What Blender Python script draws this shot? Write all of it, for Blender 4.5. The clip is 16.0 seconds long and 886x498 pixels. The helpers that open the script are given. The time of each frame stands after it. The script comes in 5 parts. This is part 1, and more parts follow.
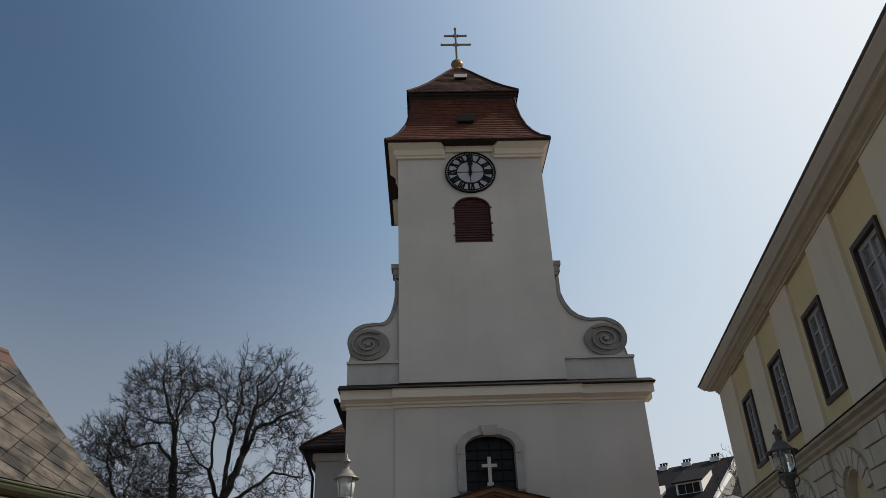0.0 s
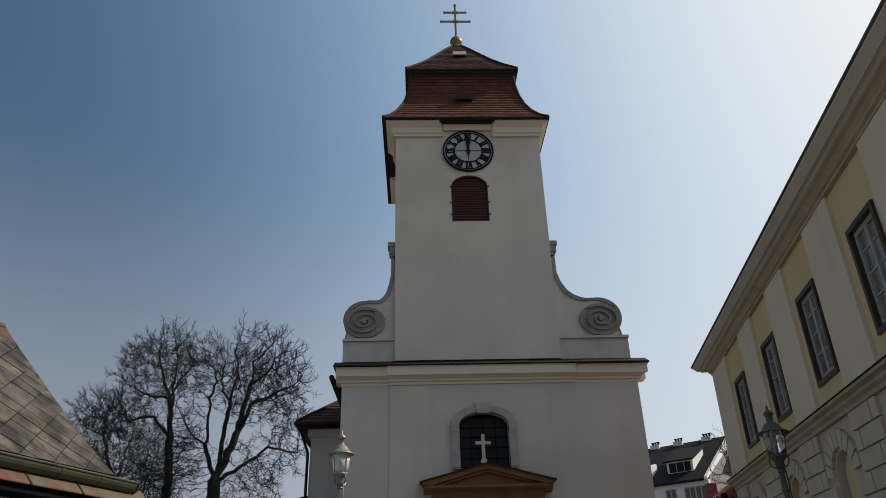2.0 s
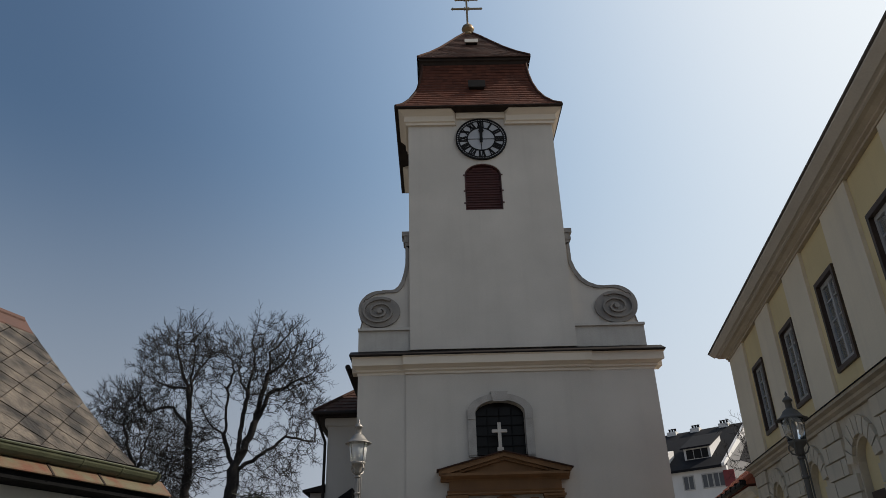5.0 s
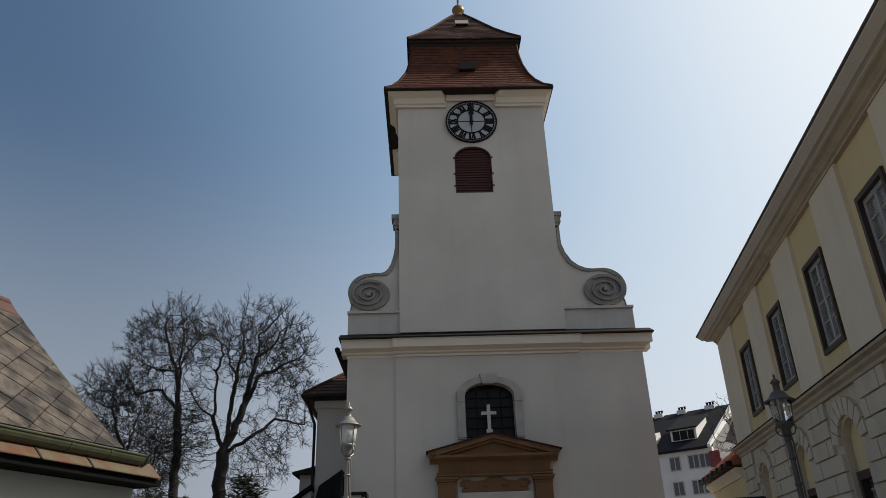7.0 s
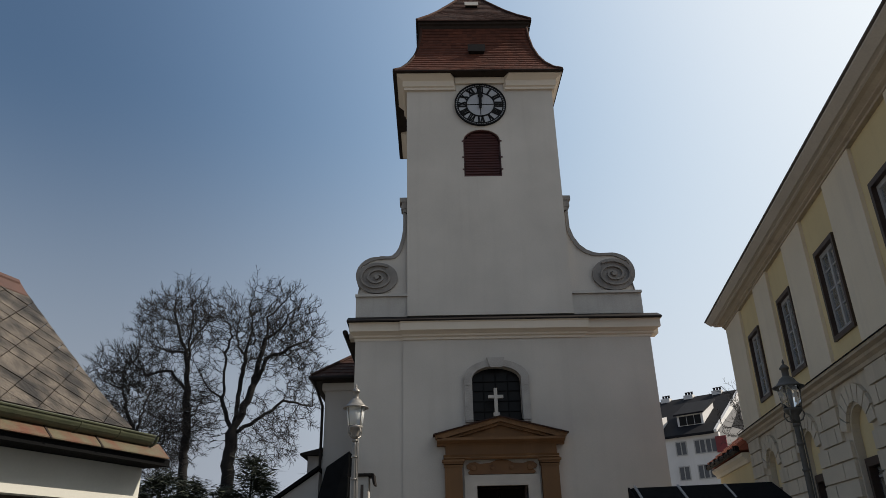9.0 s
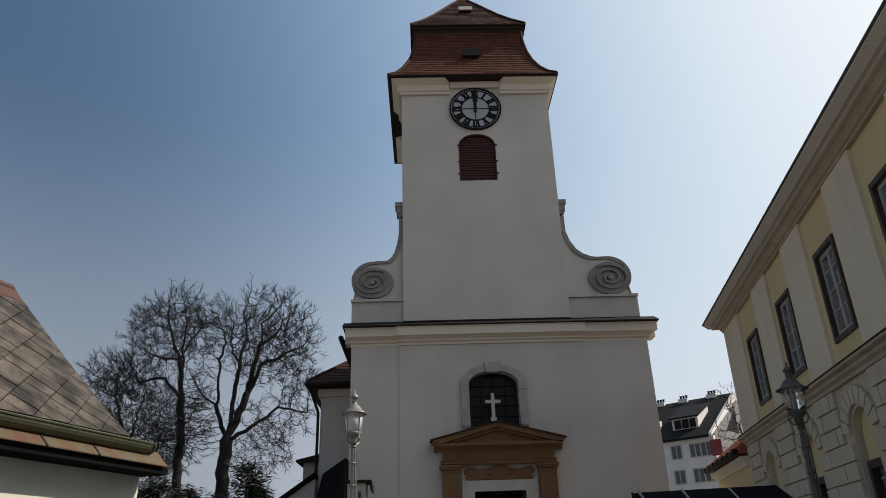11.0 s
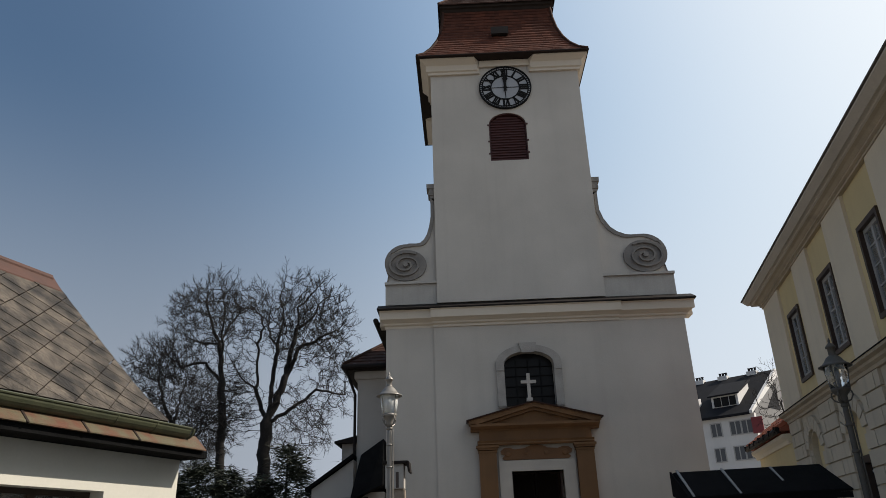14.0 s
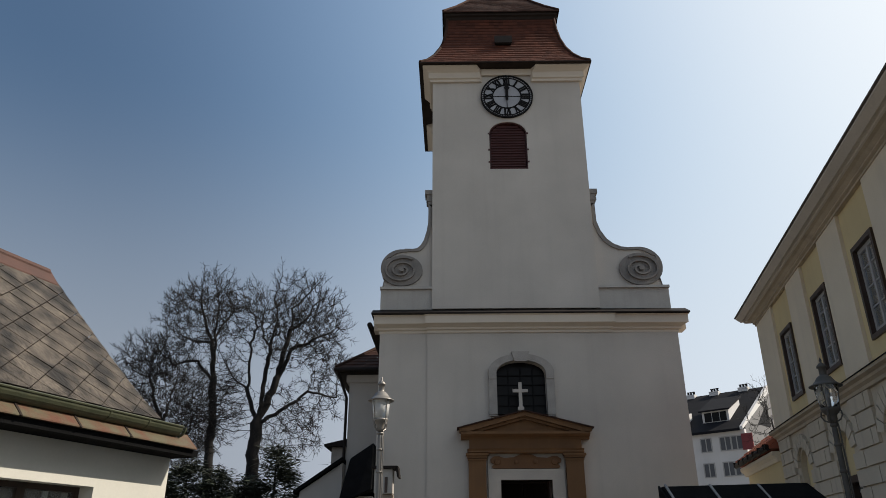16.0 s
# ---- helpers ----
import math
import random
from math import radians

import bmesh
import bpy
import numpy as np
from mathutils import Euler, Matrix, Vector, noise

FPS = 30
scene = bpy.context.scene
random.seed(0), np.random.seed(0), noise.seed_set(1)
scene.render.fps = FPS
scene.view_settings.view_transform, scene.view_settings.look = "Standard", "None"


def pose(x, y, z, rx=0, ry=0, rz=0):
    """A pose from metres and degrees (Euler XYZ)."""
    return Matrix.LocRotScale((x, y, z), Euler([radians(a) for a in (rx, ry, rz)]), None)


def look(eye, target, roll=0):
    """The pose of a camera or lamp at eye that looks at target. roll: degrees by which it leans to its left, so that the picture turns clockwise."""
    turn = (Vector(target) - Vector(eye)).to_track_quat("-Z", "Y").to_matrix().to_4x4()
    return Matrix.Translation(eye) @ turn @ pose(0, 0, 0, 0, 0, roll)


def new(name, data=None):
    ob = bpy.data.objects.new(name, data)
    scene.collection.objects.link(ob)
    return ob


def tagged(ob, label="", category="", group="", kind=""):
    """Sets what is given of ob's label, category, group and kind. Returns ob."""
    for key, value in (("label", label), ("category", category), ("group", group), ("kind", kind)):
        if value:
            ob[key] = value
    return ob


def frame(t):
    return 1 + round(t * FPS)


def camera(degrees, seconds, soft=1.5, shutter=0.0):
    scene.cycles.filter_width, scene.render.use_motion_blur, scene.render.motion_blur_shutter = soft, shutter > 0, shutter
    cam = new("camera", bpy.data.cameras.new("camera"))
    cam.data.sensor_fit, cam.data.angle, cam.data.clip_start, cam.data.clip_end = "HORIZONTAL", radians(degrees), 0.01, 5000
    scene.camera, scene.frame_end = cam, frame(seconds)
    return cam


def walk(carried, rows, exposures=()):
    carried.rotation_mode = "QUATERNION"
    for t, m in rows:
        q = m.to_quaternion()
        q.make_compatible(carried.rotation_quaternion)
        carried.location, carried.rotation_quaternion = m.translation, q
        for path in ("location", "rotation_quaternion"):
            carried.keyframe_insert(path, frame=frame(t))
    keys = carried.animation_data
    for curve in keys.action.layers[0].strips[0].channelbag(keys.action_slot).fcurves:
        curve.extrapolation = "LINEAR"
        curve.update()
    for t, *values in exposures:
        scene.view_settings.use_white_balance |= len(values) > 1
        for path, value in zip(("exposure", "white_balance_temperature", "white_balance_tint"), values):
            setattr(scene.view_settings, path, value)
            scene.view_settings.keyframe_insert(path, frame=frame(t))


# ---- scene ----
cam = camera(63.68, 16.0, soft=0.85)
PATH = [
    (0, (-2.145, 0.774, 1.599), (-2.0784, 2.5249, 2.5637), -2.26),
    (0.5, (-2.149, 0.760, 1.598), (-2.1082, 2.5249, 2.5377), -2.79),
    (1, (-2.152, 0.752, 1.598), (-2.1068, 2.5268, 2.5196), -1.27),
    (1.5, (-2.153, 0.754, 1.600), (-2.1065, 2.5337, 2.5108), -1.60),
    (2, (-2.149, 0.763, 1.602), (-2.0736, 2.5420, 2.5130), -1.66),
    (2.5, (-2.144, 0.773, 1.604), (-2.0636, 2.5496, 2.5183), -1.59),
    (3, (-2.143, 0.776, 1.606), (-2.0603, 2.5531, 2.5198), -2.10),
    (3.5, (-2.144, 0.774, 1.608), (-2.0945, 2.5595, 2.5088), -1.52),
    (4, (-2.143, 0.772, 1.611), (-2.1079, 2.5555, 2.5162), -1.76),
    (6.5, (-2.174, 0.819, 1.620), (-2.1262, 2.6328, 2.4624), -2.04),
    (7, (-2.169, 0.827, 1.622), (-2.1044, 2.6407, 2.4633), -2.04),
    (7.5, (-2.168, 0.834, 1.624), (-2.1163, 2.6560, 2.4467), -1.36),
    (8, (-2.168, 0.842, 1.626), (-2.1133, 2.6686, 2.4378), -1.32),
    (8.5, (-2.168, 0.852, 1.628), (-2.1379, 2.6809, 2.4373), -1.03),
    (9, (-2.170, 0.862, 1.631), (-2.1287, 2.6949, 2.4316), -1.39),
    (9.2, (-2.174, 0.866, 1.633), (-2.1403, 2.6984, 2.4328), -1.79),
    (11.3, (-2.264, 0.970, 1.648), (-2.2026, 2.7924, 2.4695), -1.93),
    (11.5, (-2.263, 0.973, 1.650), (-2.2270, 2.7907, 2.4832), -2.37),
    (12, (-2.253, 0.977, 1.657), (-2.2369, 2.8273, 2.4153), -1.51),
    (12.5, (-2.241, 0.986, 1.663), (-2.2144, 2.8654, 2.3461), -2.04),
    (13, (-2.232, 0.999, 1.667), (-2.2179, 2.8439, 2.4384), -2.28),
    (13.5, (-2.227, 1.009, 1.670), (-2.2752, 2.8474, 2.4570), -1.29),
    (14, (-2.224, 1.016, 1.673), (-2.2591, 2.8619, 2.4411), -1.99),
    (14.5, (-2.223, 1.020, 1.674), (-2.2419, 2.8613, 2.4545), -2.28),
    (15, (-2.224, 1.018, 1.674), (-2.2477, 2.8584, 2.4559), -2.18),
    (15.5, (-2.229, 1.002, 1.673), (-2.2850, 2.8375, 2.4651), -2.31),
    (16, (-2.235, 0.970, 1.672), (-2.2592, 2.8101, 2.4552), -0.16),
]
EXPOSURES = [(0, -0.10, 6750, 10), (4.2, -0.03, 6750, 10), (9.2, 0.03, 6750, 10), (11.5, 0.03, 6750, 10), (12.5, 0.15, 6750, 10), (13.5, 0.09, 6750, 10), (16, 0.09, 6750, 10)]
walk(cam, [(t, look(e, a, r)) for t, e, a, r in PATH], EXPOSURES)

# ---- light ----
SUN = Vector((0.76, 0.03, 0.65)).normalized()
world = bpy.data.worlds.new("sky_world")
world.use_nodes = True
scene.world = world
wn = world.node_tree.nodes
sky = wn.new("ShaderNodeTexSky")
sky.sky_type = "NISHITA"
sky.sun_disc = False
sky.sun_elevation = math.asin(SUN.z)
sky.sun_rotation = math.atan2(SUN.x, SUN.y)
sky.air_density, sky.dust_density, sky.ozone_density = 1.1, 10.0, 1.0
haze = wn.new("ShaderNodeMix")
haze.data_type, haze.blend_type = "RGBA", "MULTIPLY"
haze.inputs["Factor"].default_value = 1.0
haze.inputs["B"].default_value = (0.80, 0.955, 1.11, 1)
world.node_tree.links.new(sky.outputs[0], haze.inputs["A"])
# hazy air: the sky's own contrast raised, and a pale veil low over the horizon
SKY_GAIN, SKY_PIVOT, SKY_POWER = 0.163, 0.40, 1.15
wl = world.node_tree.links
split = wn.new("ShaderNodeSeparateColor")
join = wn.new("ShaderNodeCombineColor")
wl.new(haze.outputs["Result"], split.inputs[0])
for i in range(3):
    lift = wn.new("ShaderNodeMath")
    lift.operation = "POWER"
    scale_in = wn.new("ShaderNodeMath")
    scale_in.operation = "MULTIPLY"
    scale_in.inputs[1].default_value = SKY_GAIN / SKY_PIVOT
    lift.inputs[1].default_value = SKY_POWER + (0.11, 0.0, -0.09)[i]
    back = wn.new("ShaderNodeMath")
    back.operation = "MULTIPLY"
    back.inputs[1].default_value = SKY_PIVOT / 0.1
    wl.new(split.outputs[i], scale_in.inputs[0])
    wl.new(scale_in.outputs[0], lift.inputs[0])
    wl.new(lift.outputs[0], back.inputs[0])
    wl.new(back.outputs[0], join.inputs[i])
where_up = wn.new("ShaderNodeTexCoord")
axes = wn.new("ShaderNodeSeparateXYZ")
wl.new(where_up.outputs["Generated"], axes.inputs[0])
low_air = wn.new("ShaderNodeMapRange")
low_air.interpolation_type = "SMOOTHSTEP"
low_air.inputs[1].default_value, low_air.inputs[2].default_value = 0.0, 0.58
low_air.inputs[3].default_value, low_air.inputs[4].default_value = 0.9, 0.0
wl.new(axes.outputs["Z"], low_air.inputs[0])
veil = wn.new("ShaderNodeMix")
veil.data_type, veil.blend_type = "RGBA", "LIGHTEN"
veil.inputs["B"].default_value = (6.0, 6.9, 8.6, 1)
wl.new(low_air.outputs[0], veil.inputs["Factor"])
# brighter towards the sun's side of the sky
toward = wn.new("ShaderNodeVectorMath")
toward.operation = "DOT_PRODUCT"
toward.inputs[1].default_value = (0.95, 0.05, 0.25)
wl.new(where_up.outputs["Generated"], toward.inputs[0])
lobe = wn.new("ShaderNodeMapRange")
lobe.interpolation_type = "SMOOTHSTEP"
lobe.inputs[1].default_value, lobe.inputs[2].default_value = -0.3, 0.6
lobe.inputs[3].default_value, lobe.inputs[4].default_value = 0.74, 2.3
wl.new(toward.outputs["Value"], lobe.inputs[0])
wl.new(join.outputs[0], veil.inputs["A"])
aureole = wn.new("ShaderNodeVectorMath")
aureole.operation = "SCALE"
wl.new(veil.outputs["Result"], aureole.inputs[0])
wl.new(lobe.outputs[0], aureole.inputs["Scale"])
# the glow near the sun levels off softly
parts_in = wn.new("ShaderNodeSeparateXYZ")
parts_out = wn.new("ShaderNodeCombineXYZ")
wl.new(aureole.outputs[0], parts_in.inputs[0])
for i, top in enumerate((8.9, 9.8, 10.6)):
    last = parts_in.outputs[i]
    for kind, number in (("MULTIPLY", -1.0 / top), ("EXPONENT", None), ("MULTIPLY_ADD", -top)):
        step_node = wn.new("ShaderNodeMath")
        step_node.operation = kind
        if number is not None:
            step_node.inputs[1].default_value = number
        if kind == "MULTIPLY_ADD":
            step_node.inputs[2].default_value = top
        wl.new(last, step_node.inputs[0])
        last = step_node.outputs[0]
    wl.new(last, parts_out.inputs[i])
wl.new(parts_out.outputs[0], wn["Background"].inputs[0])
wn["Background"].inputs[1].default_value = 0.1
sun_data = bpy.data.lights.new("sun", "SUN")
sun_data.energy, sun_data.angle, sun_data.color = 5.0, radians(0.5), (1.0, 0.93, 0.83)
sun = new("sun", sun_data)
sun.matrix_world = look(SUN * 100, (0, 0, 0))
scene.view_settings.exposure = 0.0


# ---- materials ----
def mat(name, a, b, scale=3.0, rough=0.8, bump=0.2, fine=40.0, metal=0.0, spread=0.5, grain=0.12, island=0.0,
        streak=None, stretch=(1, 1, 1), obj_random=0.0, world=False, spec=0.5):
    """Two colours mixed by large stains, darkened by fine grain, with relief. streak: (colour, amount) of rain streaks."""
    m = bpy.data.materials.new(name)
    m.use_nodes = True
    nt = m.node_tree
    N, L = nt.nodes, nt.links
    p = N["Principled BSDF"]
    p.inputs["Roughness"].default_value = rough
    p.inputs["Metallic"].default_value = metal
    co = N.new("ShaderNodeTexCoord")
    mp = N.new("ShaderNodeMapping")
    mp.inputs["Scale"].default_value = stretch
    where = N.new("ShaderNodeNewGeometry").outputs["Position"] if world else co.outputs["Object"]
    L.new(where, mp.inputs[0])
    p.inputs["Specular IOR Level"].default_value = spec
    big = N.new("ShaderNodeTexNoise")
    big.inputs["Scale"].default_value, big.inputs["Detail"].default_value = scale, 6
    L.new(mp.outputs[0], big.inputs["Vector"])
    ramp = N.new("ShaderNodeMapRange")
    ramp.inputs[1].default_value, ramp.inputs[2].default_value = 0.5 - spread / 2, 0.5 + spread / 2
    L.new(big.outputs[0], ramp.inputs[0])
    mix = N.new("ShaderNodeMix")
    mix.data_type = "RGBA"
    mix.inputs["A"].default_value, mix.inputs["B"].default_value = (*a, 1), (*b, 1)
    L.new(ramp.outputs[0], mix.inputs["Factor"])
    out = mix.outputs["Result"]
    if streak:
        sm = N.new("ShaderNodeMapping")
        sm.inputs["Scale"].default_value = (2.2, 2.2, 0.12)
        L.new(co.outputs["Object"], sm.inputs[0])
        sn = N.new("ShaderNodeTexNoise")
        sn.inputs["Scale"].default_value, sn.inputs["Detail"].default_value = 1.6, 5
        L.new(sm.outputs[0], sn.inputs["Vector"])
        sr = N.new("ShaderNodeMapRange")
        sr.inputs[1].default_value, sr.inputs[2].default_value, sr.inputs[4].default_value = 0.52, 0.8, streak[1]
        L.new(sn.outputs[0], sr.inputs[0])
        m2 = N.new("ShaderNodeMix")
        m2.data_type = "RGBA"
        m2.inputs["B"].default_value = (*streak[0], 1)
        L.new(out, m2.inputs["A"]), L.new(sr.outputs[0], m2.inputs["Factor"])
        out = m2.outputs["Result"]
    small = N.new("ShaderNodeTexNoise")
    small.inputs["Scale"].default_value, small.inputs["Detail"].default_value = fine, 5
    L.new(mp.outputs[0], small.inputs["Vector"])
    hv = N.new("ShaderNodeHueSaturation")
    val = N.new("ShaderNodeMapRange")
    val.inputs[3].default_value, val.inputs[4].default_value = 1 - grain, 1 + grain
    L.new(small.outputs[0], val.inputs[0])
    L.new(out, hv.inputs["Color"])
    vout = val.outputs[0]
    if island or obj_random:
        src = N.new("ShaderNodeNewGeometry") if island else N.new("ShaderNodeObjectInfo")
        amount = island or obj_random
        vr = N.new("ShaderNodeMapRange")
        vr.inputs[3].default_value, vr.inputs[4].default_value = 1 - amount, 1 + amount
        L.new(src.outputs["Random Per Island" if island else "Random"], vr.inputs[0])
        mul = N.new("ShaderNodeMath")
        mul.operation = "MULTIPLY"
        L.new(vout, mul.inputs[0]), L.new(vr.outputs[0], mul.inputs[1])
        vout = mul.outputs[0]
    L.new(vout, hv.inputs["Value"])
    L.new(hv.outputs[0], p.inputs["Base Color"])
    if bump:
        bp = N.new("ShaderNodeBump")
        bp.inputs["Strength"].default_value, bp.inputs["Distance"].default_value = bump, 0.02
        L.new(small.outputs[0], bp.inputs["Height"])
        L.new(bp.outputs[0], p.inputs["Normal"])
    return m


PLASTER = mat("church_plaster", (0.472, 0.434, 0.388), (0.392, 0.360, 0.323), 0.45, 0.9, 0.15, 30, grain=0.05, spread=0.4, streak=((0.32, 0.285, 0.255), 0.2))
CREAM = mat("cream_plaster", (0.56, 0.49, 0.405), (0.49, 0.43, 0.355), 0.8, 0.9, 0.15, 30, grain=0.05, streak=((0.5, 0.43, 0.33), 0.4))
VOLUTE = mat("grey_render", (0.235, 0.215, 0.195), (0.155, 0.142, 0.13), 1.6, 0.9, 0.3, 25, streak=((0.11, 0.10, 0.10), 0.6))
PEDESTAL = mat("light_grey_render", (0.40, 0.375, 0.34), (0.33, 0.31, 0.285), 1.2, 0.9, 0.2, 25, streak=((0.22, 0.20, 0.18), 0.4))
STONE = mat("grey_sandstone", (0.35, 0.325, 0.295), (0.24, 0.222, 0.205), 2.5, 0.9, 0.4, 30)
OCHRE = mat("ochre_paint", (0.155, 0.074, 0.026), (0.115, 0.056, 0.021), 1.5, 0.8, 0.2, 40, streak=((0.24, 0.12, 0.05), 0.4))
OCHRE_DARK = mat("brown_ochre_relief", (0.14, 0.064, 0.023), (0.105, 0.048, 0.018), 3, 0.8, 0.3, 40)
DOORFRAME = mat("pale_stone", (0.42, 0.375, 0.325), (0.35, 0.315, 0.275), 2, 0.85, 0.2, 40)
TILE = mat("plain_roof_tile", (0.086, 0.026, 0.014), (0.058, 0.020, 0.012), 1.2, 0.85, 0.5, 18, grain=0.2, island=0.22, spec=0.2)
TILE_BROWN = mat("weathered_brown_tile", (0.05, 0.022, 0.0145), (0.031, 0.0150, 0.011), 1.5, 0.85, 0.5, 18, grain=0.2, island=0.25, spec=0.2)
TILE_RED = mat("red_pantile", (0.36, 0.10, 0.045), (0.24, 0.07, 0.04), 2, 0.8, 0.4, 18, island=0.25)
TIN_DARK = mat("dark_sheet_metal", (0.013, 0.011, 0.010), (0.022, 0.017, 0.015), 3, 0.7, 0.1, 30, spec=0.12)
SOFFIT = mat("dark_eaves_board", (0.03, 0.022, 0.018), (0.02, 0.015, 0.013), 4, 0.85, 0.2, 30, spec=0.15)
LOUVRE = mat("oxblood_louvre_paint", (0.062, 0.015, 0.012), (0.044, 0.012, 0.010), 3, 0.6, 0.1, 30)
BLACK = mat("black_paint", (0.008, 0.008, 0.009), (0.013, 0.013, 0.013), 5, 0.8, 0.05, 40, spec=0.12)
DIAL = mat("pale_clock_dial", (0.31, 0.315, 0.33), (0.25, 0.255, 0.27), 2, 0.6, 0.05, 40)
GILT = mat("dull_gilt_metal", (0.24, 0.16, 0.085), (0.14, 0.10, 0.06), 6, 0.45, 0.1, 40, metal=0.8)
WHITE_STONE = mat("white_stone", (0.42, 0.385, 0.345), (0.34, 0.31, 0.28), 4, 0.8, 0.2, 40)
LAMP_PAINT = mat("light_grey_lamp_paint", (0.24, 0.222, 0.20), (0.18, 0.167, 0.15), 6, 0.45, 0.1, 60, metal=0.4)
LAMP_DARK = mat("grey_green_lamp_paint", (0.105, 0.096, 0.083), (0.075, 0.069, 0.06), 6, 0.6, 0.1, 60, spec=0.3)
HOUSE_YEL = mat("yellow_wall_paint", (0.66, 0.53, 0.29), (0.58, 0.465, 0.255), 0.8, 0.9, 0.15, 30, grain=0.05, streak=((0.46, 0.37, 0.22), 0.3))
HOUSE_PALE = mat("pale_stucco", (0.72, 0.625, 0.475), (0.63, 0.545, 0.415), 0.8, 0.9, 0.15, 30, grain=0.05, streak=((0.46, 0.40, 0.32), 0.35))
# ground floor: the pale stucco in a darker tone, with stronger dark streaks
HOUSE_LOW = mat("darker_ground_floor_render", (0.58, 0.50, 0.385), (0.47, 0.41, 0.315), 0.9, 0.9, 0.2, 30, grain=0.06, streak=((0.22, 0.19, 0.155), 0.5))
BELT = mat("belt_stone", (0.46, 0.375, 0.27), (0.36, 0.295, 0.215), 1.5, 0.9, 0.25, 30, streak=((0.24, 0.20, 0.16), 0.5))
EAVE_PAINT = mat("grey_cornice_paint", (0.56, 0.50, 0.425), (0.49, 0.437, 0.373), 1, 0.8, 0.1, 30, streak=((0.36, 0.32, 0.28), 0.3))
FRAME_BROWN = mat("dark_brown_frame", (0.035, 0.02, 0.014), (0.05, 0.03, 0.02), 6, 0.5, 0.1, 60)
SASH = mat("white_sash", (0.36, 0.35, 0.335), (0.29, 0.285, 0.27), 6, 0.6, 0.1, 60)
CURTAIN = mat("net_curtain", (0.50, 0.49, 0.46), (0.38, 0.37, 0.35), 3, 0.95, 0.1, 30, stretch=(9, 1, 0.4))
WHITEWASH = mat("whitewash", (0.545, 0.53, 0.475), (0.475, 0.462, 0.41), 1.2, 0.9, 0.05, 35, grain=0.05, streak=((0.6, 0.56, 0.47), 0.25))
SLATE = mat("weathered_cement_slate", (0.016, 0.0125, 0.0095), (0.096, 0.078, 0.061), 4.5, 0.62, 1.0, 34, grain=0.85, spec=0.3, spread=0.24, obj_random=0.2, world=True)
GUTTER = mat("green_painted_gutter", (0.036, 0.043, 0.025), (0.078, 0.08, 0.045), 5, 0.5, 0.15, 50, metal=0.2)
RUST = mat("rusty_sheet", (0.08, 0.067, 0.036), (0.09, 0.030, 0.013), 5.0, 0.75, 0.3, 60, grain=0.35, spread=0.25)
RIDGE = mat("rust_red_ridge", (0.08, 0.032, 0.021), (0.048, 0.023, 0.017), 4, 0.8, 0.3, 40)
FELT = mat("black_roofing_felt", (0.006, 0.0062, 0.0065), (0.010, 0.010, 0.0105), 4, 0.95, 0.4, 60, spec=0.04)
KIOSK_WOOD = mat("stained_kiosk_board", (0.095, 0.032, 0.007), (0.07, 0.024, 0.005), 2, 0.8, 0.3, 30, spec=0.1, stretch=(6, 6, 0.5), obj_random=0.15)
BATTEN = mat("pale_batten", (0.26, 0.26, 0.255), (0.19, 0.19, 0.19), 6, 0.7, 0.2, 50)
PIER = mat("old_pier_plaster", (0.31, 0.255, 0.20), (0.22, 0.18, 0.142), 3, 0.9, 0.5, 30, streak=((0.16, 0.13, 0.10), 0.6))
FENCE = mat("galvanised_fence", (0.17, 0.17, 0.17), (0.12, 0.12, 0.12), 6, 0.5, 0.1, 60, metal=0.6)
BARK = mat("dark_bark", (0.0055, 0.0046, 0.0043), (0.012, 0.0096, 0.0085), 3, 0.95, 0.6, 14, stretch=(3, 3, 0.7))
CONIFER = mat("dark_conifer_needles", (0.012, 0.018, 0.010), (0.022, 0.028, 0.014), 2, 0.8, 0, 20, island=0.4)
GROUND = mat("paving_asphalt", (0.225, 0.207, 0.18), (0.18, 0.165, 0.143), 0.6, 0.95, 0.4, 30, grain=0.2)
FAR_WHITE = mat("white_render", (0.60, 0.585, 0.57), (0.52, 0.51, 0.50), 0.5, 0.9, 0.1, 20, streak=((0.45, 0.43, 0.42), 0.3))
# the block's white render darkened: the gable side's shade is put into the colour
FAR_GABLE_SHADE = mat("shaded_gable_render", (0.17, 0.165, 0.165), (0.14, 0.135, 0.135), 0.5, 0.9, 0.1, 20)
FAR_ROOF = mat("anthracite_roofing", (0.008, 0.008, 0.010), (0.013, 0.013, 0.016), 0.8, 0.85, 0.2, 12, spec=0.15)
ZINC = mat("dull_zinc_gutter", (0.12, 0.10, 0.085), (0.085, 0.072, 0.062), 3, 0.7, 0.1, 30, spec=0.2)
DOOR_WOOD = mat("near_black_door_stain", (0.010, 0.007, 0.006), (0.014, 0.010, 0.008), 4, 0.8, 0.2, 40, spec=0.1)
FAR_RED = mat("dark_red_panel", (0.20, 0.03, 0.032), (0.15, 0.025, 0.028), 1, 0.7, 0.1, 20)


